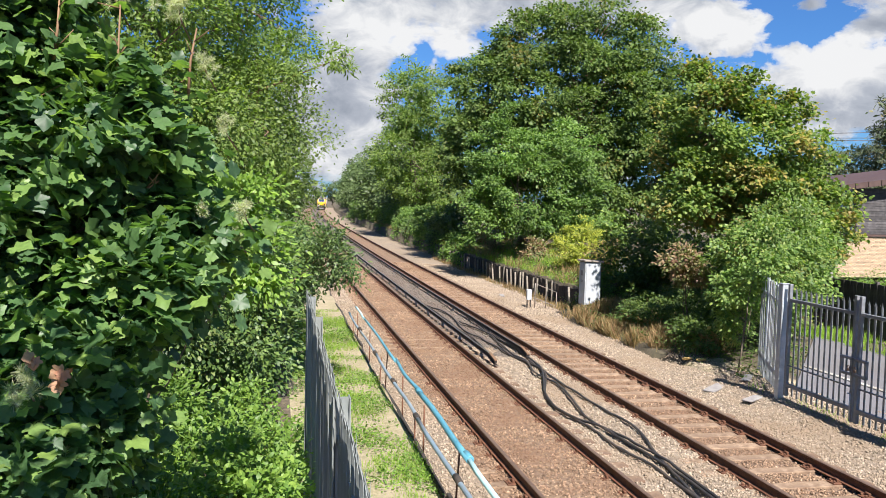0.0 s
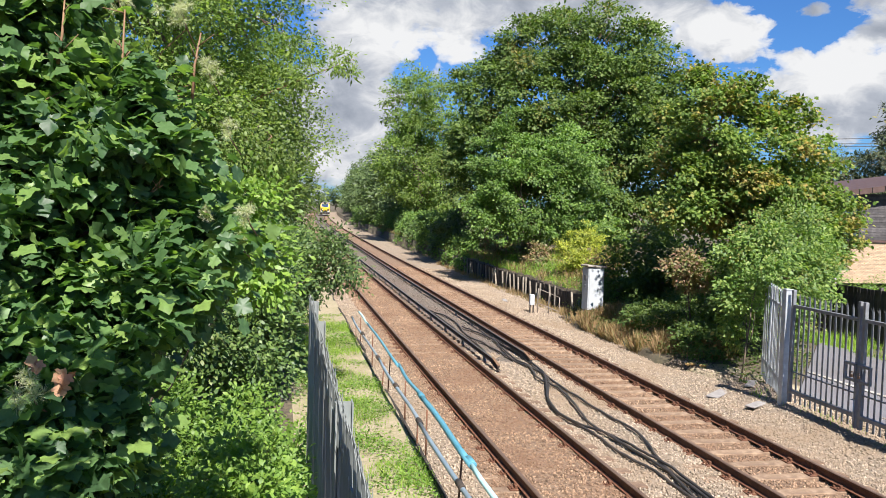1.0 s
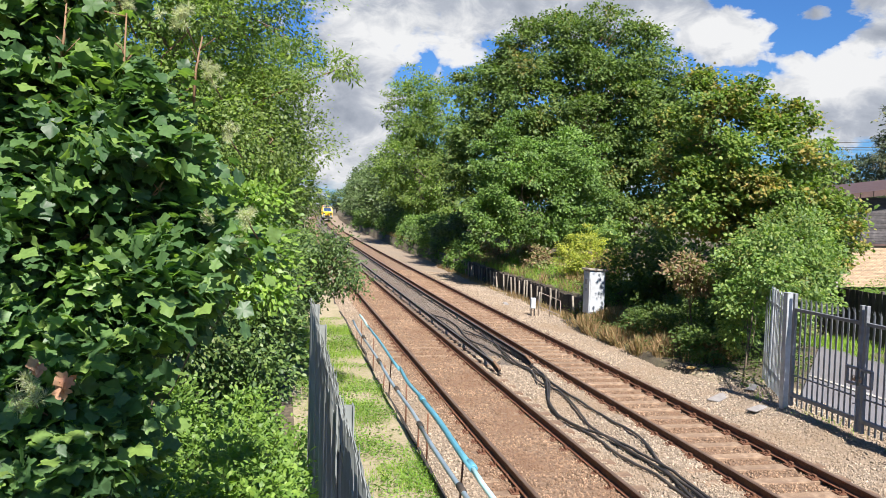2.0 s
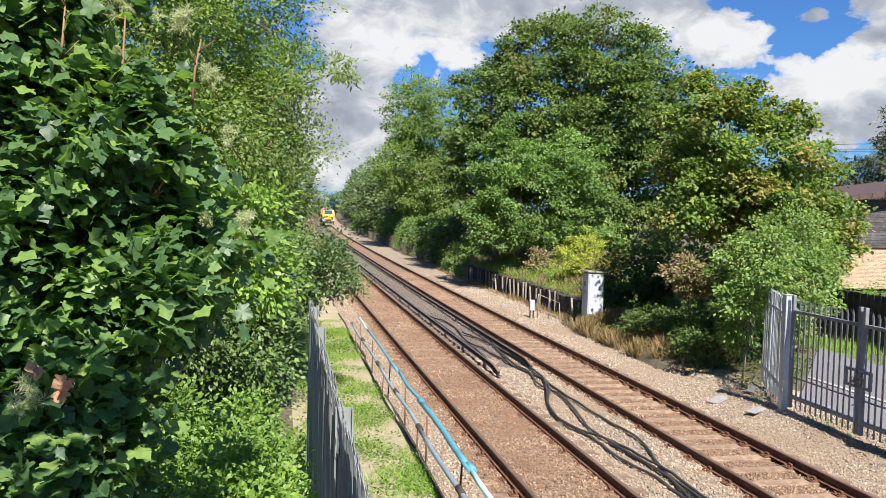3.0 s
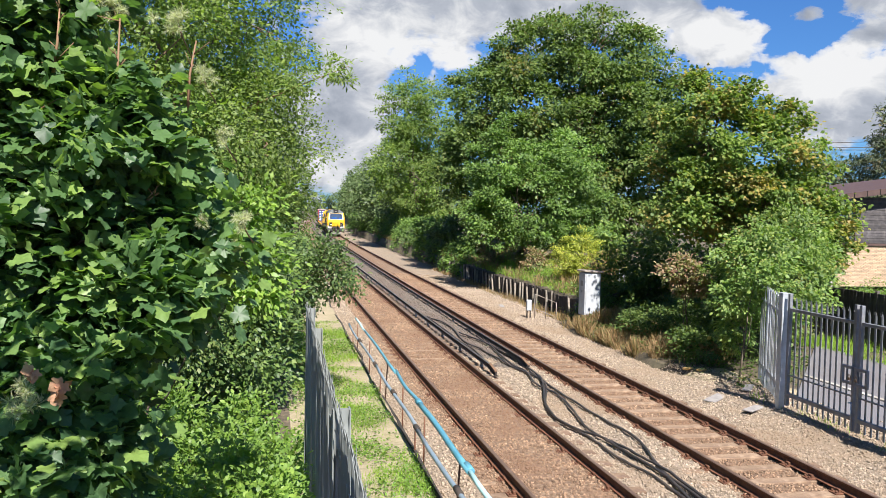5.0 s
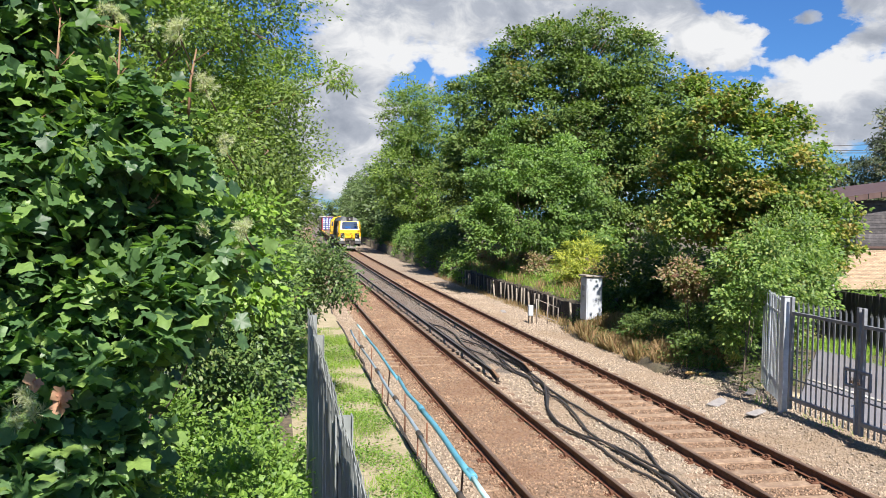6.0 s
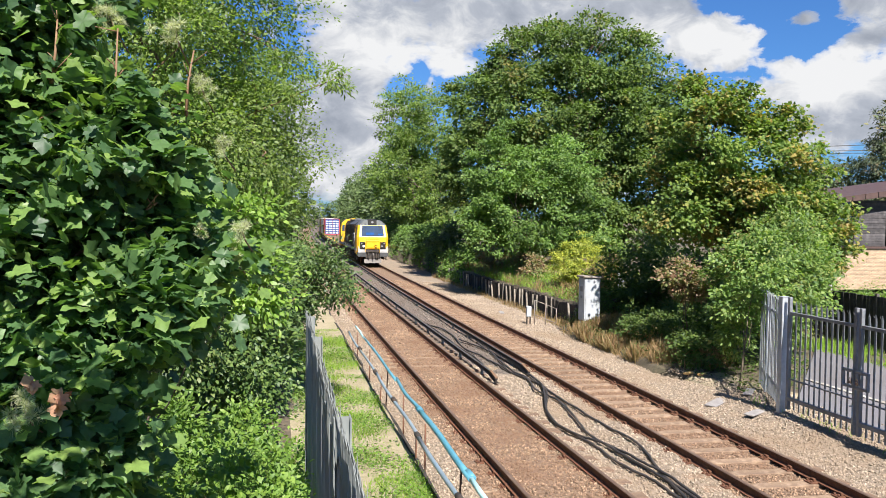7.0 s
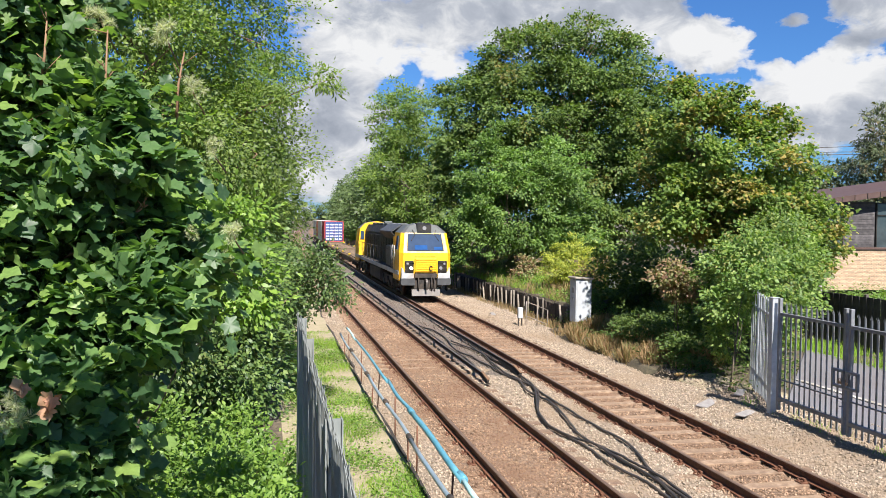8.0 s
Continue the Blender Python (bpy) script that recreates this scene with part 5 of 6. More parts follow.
ASH = leafy("ash_leaf", [(0.085, 0.135, 0.030), (0.13, 0.195, 0.042), (0.20, 0.265, 0.066)], None, 0.55, 0.5)
SYCAMORE = leafy("sycamore_leaf", [(0.040, 0.085, 0.037), (0.062, 0.122, 0.046), (0.094, 0.170, 0.056), (0.185, 0.275, 0.068)], None, 0.46, 0.42, spec=0.4)
CLIMBER = leafy("climber_leaf", [(0.10, 0.18, 0.028), (0.15, 0.25, 0.04), (0.22, 0.32, 0.06)], None, 0.5, 0.4)
IVY = leafy("ivy_leaf", [(0.030, 0.060, 0.016), (0.060, 0.108, 0.026), (0.120, 0.175, 0.044)], (0.125, 0.081, 0.035), 0.5, 0.2, spec=0.4, patch_from=0.76)
BRAMBLE = leafy("bramble_leaf", [(0.076, 0.145, 0.023), (0.118, 0.205, 0.032), (0.185, 0.28, 0.048)], None, 0.55, 0.35)
GRASS = leafy("fresh_grass", [(0.136, 0.240, 0.032), (0.208, 0.336, 0.048), (0.288, 0.368, 0.088)], (0.336, 0.304, 0.128), 0.7, 0.45, 0.8, spec=0.2)
DRY = leafy("dry_grass", [(0.20, 0.12, 0.06), (0.31, 0.205, 0.105), (0.13, 0.135, 0.05)], None, 0.8, 0.3)
FARLEAF = leafy("far_leaf", [(0.046, 0.075, 0.023), (0.069, 0.109, 0.032), (0.103, 0.150, 0.046)], None, 0.55, 0.3)
CONIFER = leafy("conifer_needles", [(0.041, 0.061, 0.030), (0.068, 0.095, 0.041), (0.121, 0.115, 0.054)], (0.189, 0.121, 0.068), 0.6, 0.2)
ELDER = leafy("elder_leaf", [(0.070, 0.133, 0.032), (0.138, 0.222, 0.050), (0.245, 0.318, 0.080)], (0.27, 0.22, 0.08), 0.55, 0.4, 0.9)
STALK = surface("reddish_stalk", [(0.13, 0.07, 0.035), (0.21, 0.125, 0.065)], 10, 0.7, 0, 0.1)

tree("chestnut_tree", "tall broad dark green chestnut tree with a domed crown", (13.5, 58, 1.4),
     [(13.6, 58, 13.3, 6.2, 6, 5.3), (8.3, 57, 11.3, 3.8, 5, 4.0), (18.0, 58, 10.9, 3.8, 5, 4.2), (13.5, 55, 8.5, 7.5, 4.5, 5), (7.5, 56, 7.2, 3.6, 4, 4.2), (19.8, 56, 6.8, 4.2, 4, 4.4), (13, 56, 4.2, 9, 4, 2.6)],
     0.5, 3000, 44, 0.50, 0.245, "wide", CHESTNUT, 11, twigs=120, flat=0.45)
tree("sycamore_sapling", "bright green bushy young maple on the bank", (6.6, 45, 0.9),
     [(4.6, 45, 6.6, 1.5, 1.6, 2.4), (8.0, 45, 6.0, 2.1, 2, 2.6), (6.2, 44.5, 4.6, 2.9, 2, 2.4), (9.2, 45, 3.8, 1.6, 1.8, 1.9), (4.2, 44.5, 3.4, 1.6, 1.6, 1.5)],
     0.14, 1100, 40, 0.25, 0.155, "wide", MAPLE, 12, twigs=60, flat=0.55)
tree("poplar_tree", "tall pale green tree beside the line", (8.4, 92, 1.3),
     [(7.0, 92, 14.2, 2.8, 3, 5.2), (10.2, 93, 13.2, 3.0, 3, 5.4), (5.8, 91, 8.8, 2.2, 3, 4.2), (9.4, 91, 6.6, 4.2, 3.5, 4.6)],
     0.3, 640, 40, 0.62, 0.30, "oval", ASH, 13, twigs=50)
tree("turning_maple", "maple with green and russet turning leaves", (8.0, 24.9, 0.5),
     [(6.0, 24.6, 6.6, 1.35, 1.7, 2.0), (7.4, 24.2, 5.6, 1.6, 1.9, 2.0), (5.32, 24.9, 4.7, 1.15, 1.5, 1.3), (8.5, 24.0, 4.5, 1.2, 1.6, 1.6), (7.3, 23.6, 4.2, 1.7, 1.4, 1.4), (8.9, 23.6, 3.2, 0.9, 1.5, 1.6)],
     0.14, 1080, 42, 0.26, 0.105, "lobed", TURNING, 14, twigs=140, flat=0.6)
tree("elder_bush", "light green bush leaning over the steel fence", (6.4, 21.2, 0.1),
     [(5.5, 21.0, 2.4, 1.3, 1.4, 1.4), (6.7, 21.3, 2.8, 1.2, 1.4, 1.5), (5.6, 20.6, 1.6, 0.9, 0.9, 0.9), (4.9, 20.2, 3.0, 0.8, 0.8, 0.75), (7.5, 21.7, 2.2, 0.8, 1.1, 1.0)],
     0.07, 680, 30, 0.22, 0.112, "oval", ELDER, 15, twigs=60, category="bush")
tree("golden_bush", "yellow-green rounded bush on the bank", (6.2, 36.5, 0.8),
     [(6.3, 36.4, 2.0, 1.2, 1.0, 1.1), (7.0, 36.6, 1.6, 0.9, 0.9, 0.9)],
     0.05, 380, 46, 0.16, 0.085, "oval", LIME, 16, twigs=20, category="bush")
tree("copper_bush", "russet and cream-leaved shrub in the shade", (4.9, 23.6, -0.1),
     [(4.0, 22.7, 2.4, 0.5, 0.45, 0.45), (4.6, 23.0, 2.0, 0.5, 0.45, 0.4)], 0.04, 90, 22, 0.15, 0.11, "oval", COPPER, 17, twigs=40, category="bush")
tree("shady_hazel", "dark green shrub under the maple", (9.0, 29.5, 0.5),
     [(8.6, 29.5, 2.2, 2.6, 1.4, 1.9), (6.4, 30.2, 1.6, 1.4, 1.0, 1.2), (11.6, 29.5, 2.6, 2.2, 1.5, 2.0)], 0.08, 380, 34, 0.34, 0.17, "wide", CHESTNUT, 18, twigs=60, category="bush")

rng = random.Random(21)
for i in range(26):
    y = 104 + i * 8.5 + rng.uniform(-3, 3)
    u = 7.2 + rng.uniform(0, 2.5) + (0.01 * (y - 100))
    h = rng.uniform(8.5, 12.5)
    x = course(y) + u
    tree("lineside_tree", "green lineside tree in a row along the railway", (x, y, 0.9),
         [(x, y, h * 0.72, rng.uniform(2.6, 3.4), 4.2, h * 0.34), (x - 1.2, y - 1, h * 0.42, 2.4, 3.6, h * 0.3), (x + 3, y + 2, h * 0.6, 3, 4, h * 0.36)],
         0.2, 170, 30, 0.75, 0.42, "wide", FARLEAF, 100 + i, twigs=10, group="lineside trees")
for i in range(22):
    y = 30 + i * 12 + rng.uniform(-3, 3)
    u = -9.6 - rng.uniform(0, 2.0)
    h = rng.uniform(7, 10.5)
    x = course(y) + u
    tree("lineside_tree", "green lineside tree in a row along the railway", (x, y, 0.9),
         [(x, y, h * 0.68, 2.6, 4.6, h * 0.36), (x - 3, y + 3, h * 0.7, 3, 4, h * 0.38), (x + 0.5, y - 3, h * 0.38, 2.2, 4.2, h * 0.28)],
         0.2, 520 if y < 75 else 190, 38 if y < 75 else 30, 0.45 if y < 75 else 0.7, 0.17 if y < 75 else 0.36, "wide", FARLEAF if i % 2 else ASH, 160 + i, twigs=10, group="lineside trees")
for i in range(14):
    y = 62 + i * 7.5
    x = course(y) + 5.6 + rng.uniform(-0.3, 1.2)
    s = rng.uniform(0.8, 1.3)
    tree("bank_shrub", "low leafy green shrub on the railway bank", (x, y, 0.7),
         [(x, y, 0.8 + 1.1 * s, 1.5 * s, 2.4, 1.2 * s), (x - 0.6, y + 2, 0.9, 1.0, 2.0, 0.9)], 0.05, 120, 26, 0.36, 0.22, "wide", MAPLE if i % 2 else FARLEAF, 200 + i, twigs=8, group="bank shrubs", category="bush")

tree("ash_tree", "tall light green ash tree with feathery leaves", (-10.6, 20, 0.8),
     [(-9.0, 20.0, 8.6, 1.9, 3, 3.2), (-8.3, 19.5, 5.8, 1.2, 2.4, 1.9), (-9.6, 19, 12.0, 2.1, 3, 3), (-10.6, 16.5, 8.5, 1.8, 2.4, 4), (-10.2, 15, 5.5, 1.4, 2, 2.4), (-8.6, 22.5, 4.8, 1.5, 3, 1.8), (-12.5, 17, 9.5, 2.2, 3, 4.5)],
     0.22, 2400, 84, 0.32, 0.082, "oval", ASH, 31, twigs=120, flat=0.55, droop=0.25)
tree("ivy_hedge", "dark ivy and elder thicket along the fence line", (-9.0, 15, 0.4),
     [(-8.9, 13.0, 2.75, 0.8, 2.0, 1.15), (-8.4, 16.5, 2.65, 0.95, 2.4, 1.15), (-8.0, 19.8, 2.4, 1.05, 2.4, 1.1), (-7.9, 23.5, 1.8, 1.0, 3, 1.2), (-9.4, 11.2, 2.8, 0.8, 1.4, 1.05), (-7.0, 17.6, 2.75, 0.7, 1.2, 0.45), (-8.35, 12.0, 1.9, 0.55, 1.0, 0.85), (-8.9, 11.4, 1.7, 0.6, 0.8, 0.7)],
     0.08, 2150, 42, 0.20, 0.08, "oval", IVY, 32, twigs=160, category="hedge", flat=0.8, bark=TWIG)
sycamore = tree("sycamore_tree", "sycamore with large dark lobed leaves and red stalks", (-10.6, 6.8, 1.0),
     [(-8.96, 4.48, 4.25, 0.56, 0.52, 0.52), (-9.52, 4.48, 4.81, 0.64, 0.56, 0.68), (-9.28, 4.16, 3.45, 0.56, 0.48, 0.64), (-8.72, 4.56, 3.85, 0.36, 0.4, 0.32),
      (-9.76, 4.64, 4.01, 0.64, 0.56, 0.96), (-9.08, 3.92, 3.01, 0.4, 0.4, 0.4), (-9.12, 3.76, 2.49, 0.36, 0.36, 0.4), (-8.68, 4.32, 3.49, 0.3, 0.32, 0.24)],
     0.07, 3500, 9, 0.12, 0.084, "lobed", SYCAMORE, 33, twigs=170, flat=0.45, droop=0.24, depth=0.8, up_bias=0.8, out_bias=0.2, clump=0.18, tumble=0.65, lay=0.3, twig_mat=STALK)
BOUGHS = [
    [(-8.9, 4.0, 3.83), (-8.78, 4.0, 3.92), (-8.67, 4.0, 3.98), (-8.5, 4.0, 4.11)],
    [(-9.13, 3.92, 3.69), (-9.11, 3.92, 3.99), (-9.07, 3.92, 4.28), (-9.02, 3.92, 4.48)],
    [(-8.72, 4.08, 4.23), (-8.71, 4.08, 4.47), (-8.7, 4.08, 4.7), (-8.69, 4.08, 4.94)],
    [(-8.4, 4.32, 4.53), (-8.39, 4.32, 4.73), (-8.36, 4.32, 4.9)],
    [(-8.97, 4.0, 4.64), (-8.95, 4.0, 4.79), (-8.94, 4.0, 4.95)],
    [(-8.62, 4.08, 3.75), (-8.55, 4.08, 3.83), (-8.47, 4.08, 3.95)],
    [(-8.83, 4.0, 3.16), (-8.73, 4.0, 3.32), (-8.62, 4.0, 3.45)],
    [(-8.6, 4.16, 4.59), (-8.56, 4.16, 4.49), (-8.58, 4.16, 4.37)],
]
for i, line in enumerate(BOUGHS):
    rng = random.Random(700 + i)
    pts = [Vector(p) + Vector((-0.03, 0.15, 0)) - Vector((-10.6, 6.8, 1.0)) for p in line]
    bm = tube(bmesh.new(), pts, [0.010 - 0.006 * j / (len(pts) - 1) for j in range(len(pts))], 6)
    for a, b in zip(pts, pts[1:]):
        for q in range(3):
            o = a.lerp(b, rng.random())
            tube(bm, [o, o + Vector((rng.uniform(-0.12, 0.12), rng.uniform(-0.08, 0.02), rng.uniform(0.0, 0.1)))], [0.004, 0.002], 4)
    part("bough", bm, STALK, sycamore, "tan bough with red leaf stalks")
# Added out of view: leaves and their bough, shading the lower sycamore leaves.
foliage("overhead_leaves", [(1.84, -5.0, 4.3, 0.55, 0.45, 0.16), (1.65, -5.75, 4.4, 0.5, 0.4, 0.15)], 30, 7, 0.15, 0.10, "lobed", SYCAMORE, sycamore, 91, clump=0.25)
part("bough", tube(bmesh.new(), [(0.6, -1.6, 3.4), (1.1, -3.4, 4.5), (1.84, -5.0, 4.3), (1.65, -5.75, 4.4)], [0.02, 0.014, 0.009, 0.005], 6), STALK, sycamore, "thin unseen bough holding the added shading leaves")
tree("clematis_tangle", "sunlit lime green climber trailing through the sycamore", (-9.4, 8.6, 0.9),
     [(-8.28, 6.0, 3.95, 0.20, 0.22, 0.30), (-8.18, 6.1, 3.55, 0.20, 0.22, 0.28)],
     0.02, 150, 16, 0.11, 0.054, "oval", CLIMBER, 35, twigs=40, category="climber", flat=0.7, clump=0.14)
tree("bramble_patch", "bright green brambles and nettles by the fence", (-8.8, 10, 0.3),
     [(-8.4, 9.5, 0.9, 0.75, 1.4, 0.8), (-9.3, 9.3, 1.0, 0.9, 1.3, 0.9), (-8.3, 7.5, 1.1, 0.55, 1.2, 0.9), (-8.2, 10.6, 0.8, 0.55, 0.9, 0.7)],
     0.02, 760, 30, 0.13, 0.07, "oval", BRAMBLE, 34, twigs=60, category="brambles", flat=0.7)


def blades(name, label, n, area, height, material, seed, keep=None, lean=0.35, kind="blade"):
    """Grass and weeds as stuff: blades over an area of (x0, x1, y0, y1), in tufts."""
    rng = np.random.default_rng(seed)
    x = rng.uniform(area[0], area[1], n)
    y = rng.uniform(area[2], area[3], n)
    tuft = np.array([lump(a, b, 1.1, seed) for a, b in zip(x, y)])
    ok = rng.random(n) < np.clip(0.55 + 1.5 * tuft, 0.04, 1)
    if keep is not None:
        ok &= np.array([keep(a, b) for a, b in zip(x, y)])
    x, y, tuft = x[ok], y[ok], tuft[ok]
    cx = np.array([course(b) for b in y])
    z = np.array([max(ground_height(a, b), bed_height(a, b) if -5.64 < a < 4.13 else -9) for a, b in zip(x, y)])
    m = len(x)
    tip = rng.normal(size=(m, 3)) * lean
    tip[:, 2] = 1
    up = rng.normal(size=(m, 3))
    up[:, 2] *= 0.2
    h = height * rng.uniform(0.4, 1.2, m) * np.clip(1 + 0.8 * tuft, 0.4, 1.6)
    ob = place_leaves(name, kind, np.stack([x + cx, y, z - 0.01], 1), tip, up, h, material)
    return tagged(ob, label, "grass", kind="stuff")


def weeds(name, label, n, area, height, size, material, seed, kind="oval", keep=None):
    """Low leafy weeds over an area."""
    rng = np.random.default_rng(seed)
    x = rng.uniform(area[0], area[1], n)
    y = rng.uniform(area[2], area[3], n)
    tuft = np.array([lump(a, b, 0.9, seed) for a, b in zip(x, y)])
    ok = rng.random(n) < np.clip(0.5 + 1.6 * tuft, 0.02, 1)
    if keep is not None:
        ok &= np.array([keep(a, b) for a, b in zip(x, y)])
    x, y, tuft = x[ok], y[ok], tuft[ok]
    m = len(x)
    z = np.array([max(ground_height(a, b), bed_height(a, b) if -5.64 < a < 4.13 else -9) for a, b in zip(x, y)]) + height * rng.random(m) * np.clip(0.6 + tuft, 0.2, 1.4)
    cx = np.array([course(b) for b in y])
    tip = rng.normal(size=(m, 3))
    tip[:, 2] *= 0.4
    up = rng.normal(size=(m, 3)) * 0.5
    up[:, 2] += 1
    ob = place_leaves(name, kind, np.stack([x + cx, y, z], 1), tip, up, size * rng.uniform(0.5, 1.2, m), material)
    return tagged(ob, label, "weeds", kind="stuff")


blades("strip_grass", "short bright grass on the strip beside the pipes", 46000, (-7.6, -5.6, 9, 30), 0.11, GRASS, 41, keep=lambda a, b: lump(a, b, 0.8, 13) + 0.06 * (b - 12.5) > -0.28)
weeds("strip_weeds", "low green weeds on the gravel strip", 34000, (-7.5, -5.62, 9, 30), 0.13, 0.06, BRAMBLE, 42, keep=lambda a, b: lump(a, b, 0.8, 17) + 0.05 * (b - 12) > -0.15)
blades("near_grass", "fresh green grass among the brambles", 26000, (-10.6, -7.8, 5.5, 12), 0.34, GRASS, 43)
weeds("nettles", "bright green nettles and brambles beside the fence", 26000, (-10.4, -7.72, 6.0, 13), 0.55, 0.062, BRAMBLE, 44)
blades("dry_grass", "dry straw-coloured grass at the edge of the ballast", 30000, (2.9, 5.2, 21.0, 31), 0.46, DRY, 45, kind="stem", keep=lambda a, b: a > 2.9 + 0.5 * lump(a, b, 0.7, 9))
weeds("shade_weeds", "dark green weeds and ivy in the shade of the maple", 26000, (2.9, 9.5, 17.5, 31), 0.5, 0.10, CHESTNUT, 46, keep=lambda a, b: a > 3.05 + 0.4 * lump(a, b, 0.7, 9) and (b > 23.7 or a < 3.4 + max(0.0, b - 16.2) * 0.8))
blades("bank_grass", "long pale grass on top of the retaining wall", 30000, (4.25, 8.5, 31.4, 75), 0.32, GRASS, 47)
blades("bank_straw", "dry seeding grass on the bank", 36000, (4.25, 8.0, 31.4, 110), 0.42, DRY, 48, kind="stem")
weeds("bank_weeds", "leafy weeds hanging over the retaining wall", 42000, (4.1, 7.6, 31.4, 100), 0.5, 0.10, BRAMBLE, 49)
blades("gate_grass", "grass tufts under the gate", 1500, (2.7, 3.7, 10, 17), 0.16, GRASS, 50, keep=lambda a, b: abs(a - 2.80) < 0.25)
blades("verge_grass", "mown grass verge behind the lane", 20000, (8.55, 10.2, 10, 30), 0.28, GRASS, 51)
weeds("lawn", "low green planting in front of the building", 60000, (10.4, 27, 25, 39.8), 0.12, 0.16, BRAMBLE, 54)
weeds("verge_shrubs", "low green plants in front of the building", 12000, (11, 27, 32, 39.6), 0.75, 0.12, MAPLE, 52)
blades("edge_straw", "dry grass along the foot of the wall", 6000, (3.5, 4.1, 31, 60), 0.25, DRY, 53)


# ---- seed heads, withered leaves, far conifers ----
FLUFF = leafy("clematis_fluff", [(0.34, 0.36, 0.24), (0.46, 0.46, 0.34), (0.30, 0.34, 0.16)], None, 0.9, 0.4, spec=0.1)
WITHERED = leafy("withered_leaf", [(0.32, 0.17, 0.09), (0.45, 0.28, 0.17), (0.40, 0.16, 0.10)], None, 0.7, 0.3, spec=0.2)


def seed_head(x, y, z, r, seed):
    """A clump of feathery clematis seed heads: many fine hairs round several middles."""
    rng = np.random.default_rng(seed)
    mids = rng.normal(size=(9, 3)) * r * 0.45
    own = rng.integers(0, 9, 900)
    d = rng.normal(size=(900, 3))
    d /= np.linalg.norm(d, axis=1, keepdims=True)
    root = empty("clematis_seed_head", pose(x, y, z))
    tagged(root, "feathery pale green clematis seed heads among leaves", "seed head", "clematis seed heads")
    place_leaves("seed_hairs", "blade", mids[own] + d * r * 0.08, d, rng.normal(size=(900, 3)), np.full(900, r * 0.55) * rng.uniform(0.6, 1.2, 900), FLUFF, root)
    part("stalk", tube(bmesh.new(), [(0, 0, 0), (0.02, 0.05, -r), (0.06, 0.2, -r * 2.2)], 0.004, 5), TWIG, root)


for i, (x, y, z, r) in enumerate(((-8.14, 4.08, 3.99, 0.06), (-8.48, 4.4, 4.99, 0.072), (-8.79, 3.6, 3.0, 0.06), (-8.94, 3.48, 3.27, 0.072), (-8.84, 3.52, 3.03, 0.048), (-8.24, 4.24, 4.39, 0.048), (-8.19, 4.32, 3.85, 0.048), (-8.36, 4.48, 4.73, 0.056), (-8.34, 4.24, 3.99, 0.04), (-8.8, 4.48, 5.05, 0.064))):
    seed_head(x, y, z, r, 300 + i)
for i, (x, y, z) in enumerate(((-8.9, 3.44, 3.4), (-8.79, 3.44, 3.35), (-8.82, 3.46, 3.31))):
    rng = np.random.default_rng(400 + i)
    ob = place_leaves("withered_leaf", "lobed", np.zeros((3, 3)), rng.normal(size=(3, 3)) * 0.6 + np.array([0, 0, -0.8]), rng.normal(size=(3, 3)) + np.array([0.3, -1, 0]), np.array([0.066, 0.054, 0.042]), WITHERED)
    ob.location = (x, y, z)
    tagged(ob, "curled withered brown sycamore leaves on a stalk", "leaf", "withered leaves")

tree("conifer", "tall layered conifer behind the building", (45.0, 62, 0.3),
     [(45.0, 62, 3.5, 4.2, 4, 2.6), (45.0, 62, 6.5, 3.4, 3.4, 2.2), (45.0, 62, 9.2, 2.5, 2.5, 1.9), (45.0, 62, 11.9, 1.9, 1.6, 1.6), (45.0, 62, 13.6, 1.0, 1.0, 1.3)],
     0.25, 560, 44, 0.5, 0.30, "narrow", CONIFER, 61, twigs=30, flat=0.35, droop=0.6)
tree("dark_fir", "dark rounded evergreen behind the building", (41.0, 64, 0.3),
     [(40.5, 64, 5.0, 3.2, 3, 3.4), (42.5, 65, 7.5, 2.4, 2.4, 2.8), (38.5, 64, 4.5, 2.0, 2.4, 2.6)],
     0.2, 320, 40, 0.5, 0.30, "narrow", CONIFER, 62, twigs=30)
for i, (x, y, h) in enumerate(((46, 420, 16), (30, 400, 13), (22, 410, 12), (60, 410, 14), (10, 420, 14), (0, 400, 13), (-14, 390, 13), (75, 430, 15), (90, 420, 14))):
    tree("distant_tree", "dark distant tree closing the view down the line", (x, y, 0.3),
         [(x, y, h * 0.62, 5.5, 4, h * 0.4), (x + 4, y, h * 0.4, 4.5, 4, h * 0.36)], 0.3, 90, 26, 1.1, 0.7, "wide", FARLEAF, 320 + i, twigs=6, group="distant trees")

# a long ash spray reaching over the line
spray = empty("ash_branch", pose(-7.4, 18.4, 6.2))
tagged(spray, "thin ash branch with sparse leaves reaching outwards", "branch")
part("stem", tube(bmesh.new(), [(-1.6, 0.6, -0.2), (-0.8, 0.2, 0.15), (0.2, 0, 0.6), (1.05, -0.2, 0.95)], [0.03, 0.022, 0.014, 0.006], 6), TWIG, spray)
foliage("leaves", [(0.75, -0.1, 0.85, 0.35, 0.3, 0.3), (0.1, 0, 0.55, 0.4, 0.3, 0.25), (-0.5, 0.1, 0.3, 0.4, 0.4, 0.3), (0.9, -0.1, 0.55, 0.2, 0.2, 0.25)], 34, 24, 0.14, 0.14, "narrow", ASH, spray, 63)

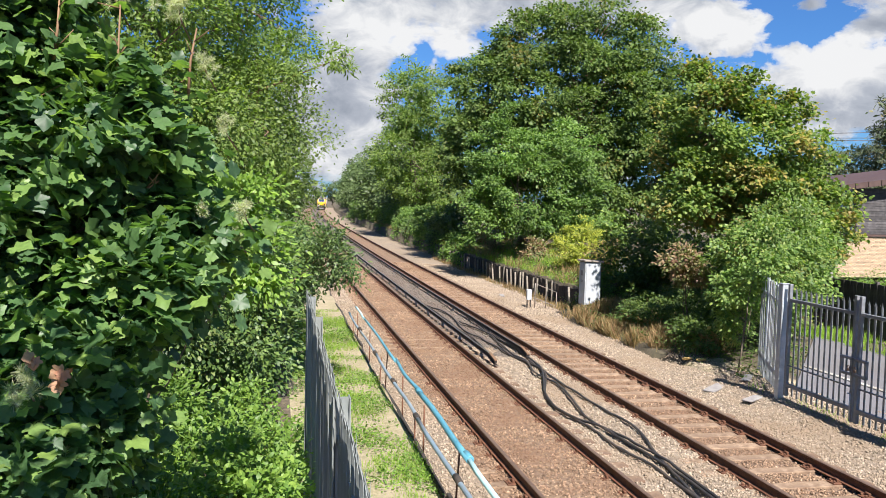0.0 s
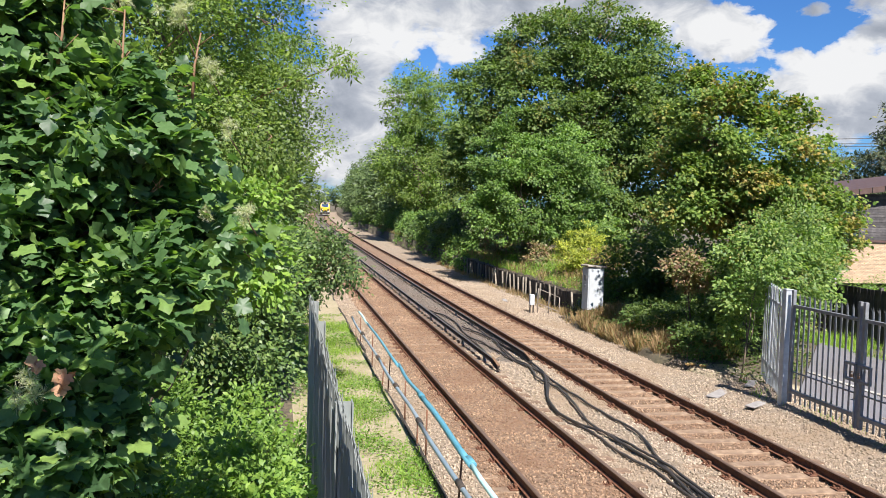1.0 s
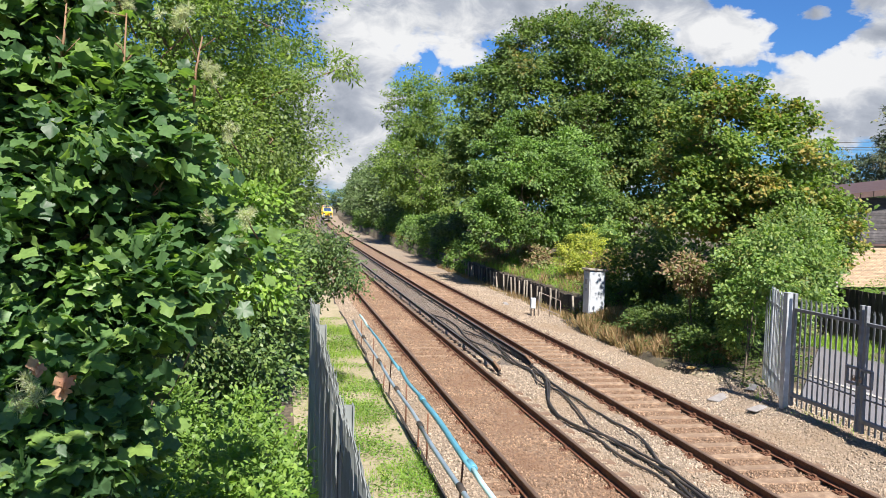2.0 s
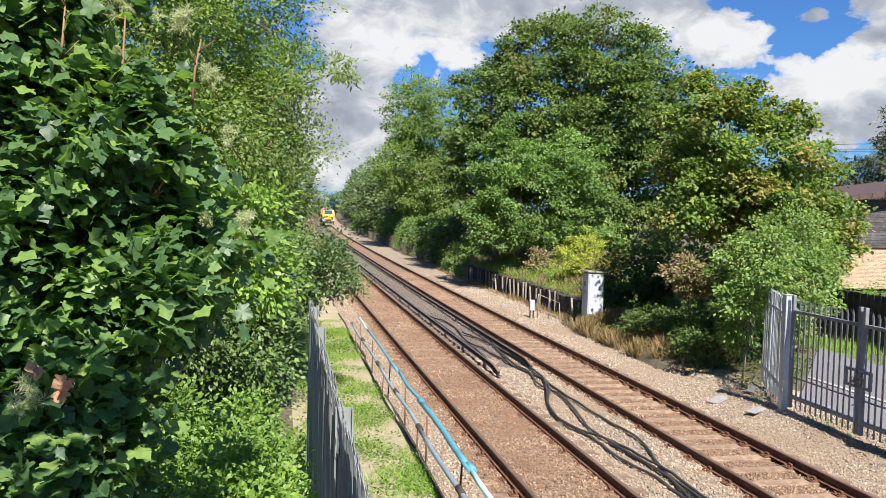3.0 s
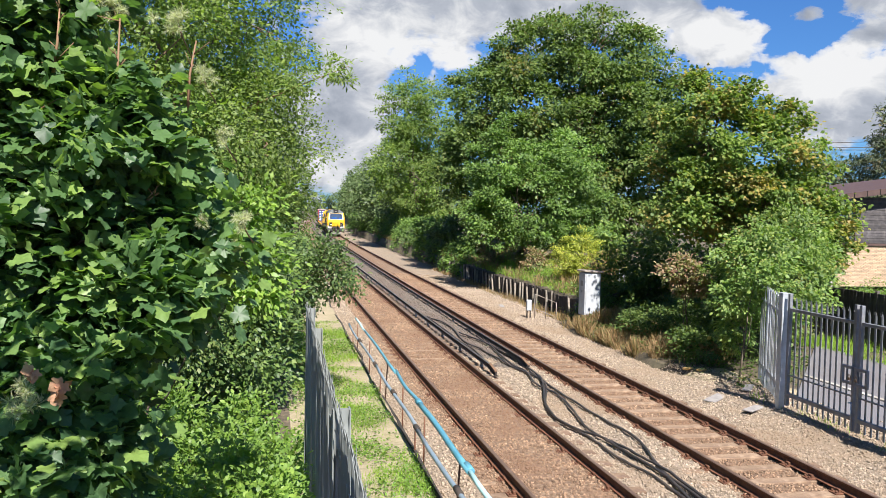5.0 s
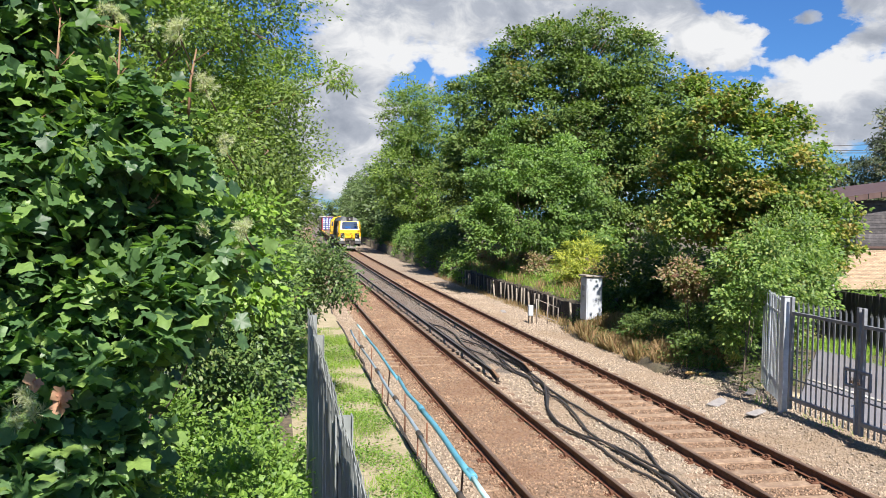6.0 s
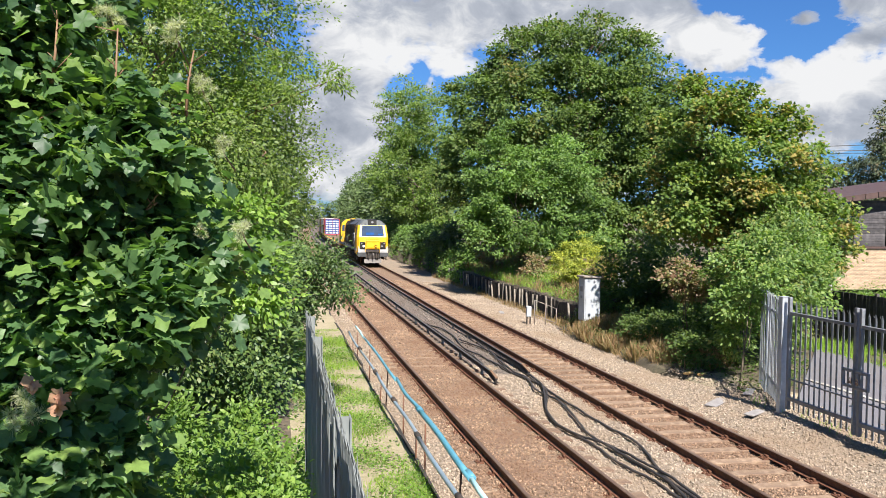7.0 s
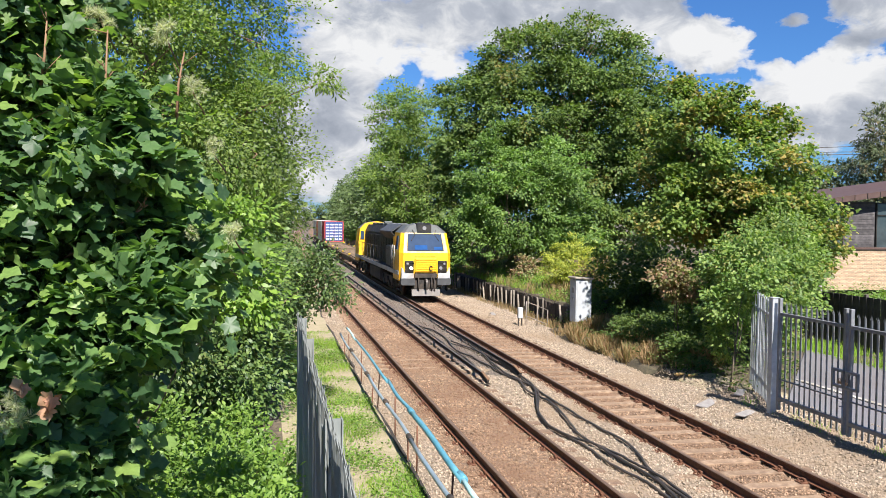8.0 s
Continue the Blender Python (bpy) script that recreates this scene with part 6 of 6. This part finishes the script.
# ---- smaller shrubs ----
tree("dry_shrub", "bare brown dying shrub beside the golden bush", (6.1, 33.6, 0.7),
     [(6.0, 33.5, 1.6, 0.7, 0.6, 0.8), (6.7, 33.7, 1.9, 0.5, 0.5, 0.6)], 0.04, 120, 16, 0.14, 0.10, "narrow", DRY, 71, twigs=90, category="bush")
for i, (x, y, z, r) in enumerate(((5.9, 42.0, 1.5, 0.6), (5.6, 50.0, 1.7, 0.8), (7.2, 48.0, 1.7, 0.6))):
    tree("russet_seedling", "small russet-leaved seedling on the bank", (x, y, 0.7), [(x, y, z, r, r, r * 0.9)], 0.03, 40, 24, 0.18, 0.14, "oval", COPPER, 72 + i, twigs=20, group="russet seedlings", category="bush")
tree("yellowing_sapling", "thin sapling with yellowing leaves behind the cabinet", (5.7, 31.6, 0.5),
     [(5.6, 31.5, 3.2, 0.45, 0.5, 0.7), (5.9, 31.6, 2.4, 0.4, 0.4, 0.5)], 0.03, 60, 22, 0.15, 0.12, "oval", ELDER, 76, twigs=20, category="tree")
tree("fence_bush", "leafy bush with dry twigs at the end of the steel fence", (3.5, 18.6, -0.1),
     [(4.0, 19.4, 1.2, 0.5, 0.5, 0.7), (3.9, 19.2, 1.9, 0.7, 0.6, 0.7), (4.1, 18.5, 2.6, 0.6, 0.6, 0.6)], 0.03, 180, 22, 0.13, 0.10, "oval", ELDER, 77, twigs=120, category="bush")
tree("ivy_mound", "ivy spilling over the retaining wall end", (4.7, 31.0, -0.2),
     [(4.7, 30.8, 0.6, 0.6, 0.6, 0.6), (5.3, 30.5, 0.9, 0.8, 0.6, 0.8)], 0.03, 160, 26, 0.13, 0.08, "oval", MAPLE, 78, twigs=30, category="bush")
tree("shade_undergrowth", "dark leafy undergrowth below the maple", (5.2, 24.5, -0.1),
     [(4.3, 25.5, 0.4, 0.9, 1.6, 0.6), (5.4, 23.5, 0.5, 1.0, 1.6, 0.7), (4.2, 21.6, 0.35, 0.8, 1.2, 0.5), (6.4, 26.0, 0.7, 1.0, 1.4, 0.7)], 0.03, 420, 28, 0.16, 0.10, "oval", CHESTNUT, 79, twigs=60, category="bush")
for i, (x, y, s) in enumerate(((5.0, 55, 0.8), (5.1, 58.5, 0.9), (5.2, 62, 1.0), (5.3, 66, 1.1), (5.2, 70, 1.3), (5.4, 74, 1.4), (5.4, 79, 1.6), (5.6, 84, 1.7), (5.6, 90, 1.4), (5.8, 96, 1.3), (5.8, 103, 1.2), (6.0, 111, 1.2))):
    tree("bramble_mound", "rounded bright green bramble mound on the bank", (x + course(y), y, 0.6),
         [(x + 0.4 + course(y), y, 0.5 + 0.8 * s, 1.1 * s, 1.9, 0.85 * s), (x - 0.5 + course(y), y - 1.2, 0.35, 0.6, 1.8, 0.6)], 0.04, 150, 28, 0.26, 0.17, "wide", MAPLE, 82 + i, twigs=8, group="bramble mounds", category="bush")


# ---- what moves ----
def motions():
    """The freight train runs towards the camera at an even speed."""
    times = [0.0, 1.0, 2.0, 3.0, 4.0, 5.0, 6.0, 7.0, 8.0]
    for thing, back in TRAIN:
        rows = []
        for t in times:
            y = TRAIN_FRONT + (8.0 - t) * TRAIN_SPEED + back
            rows.append((t, along(y)))
        walk(thing, rows)


motions()
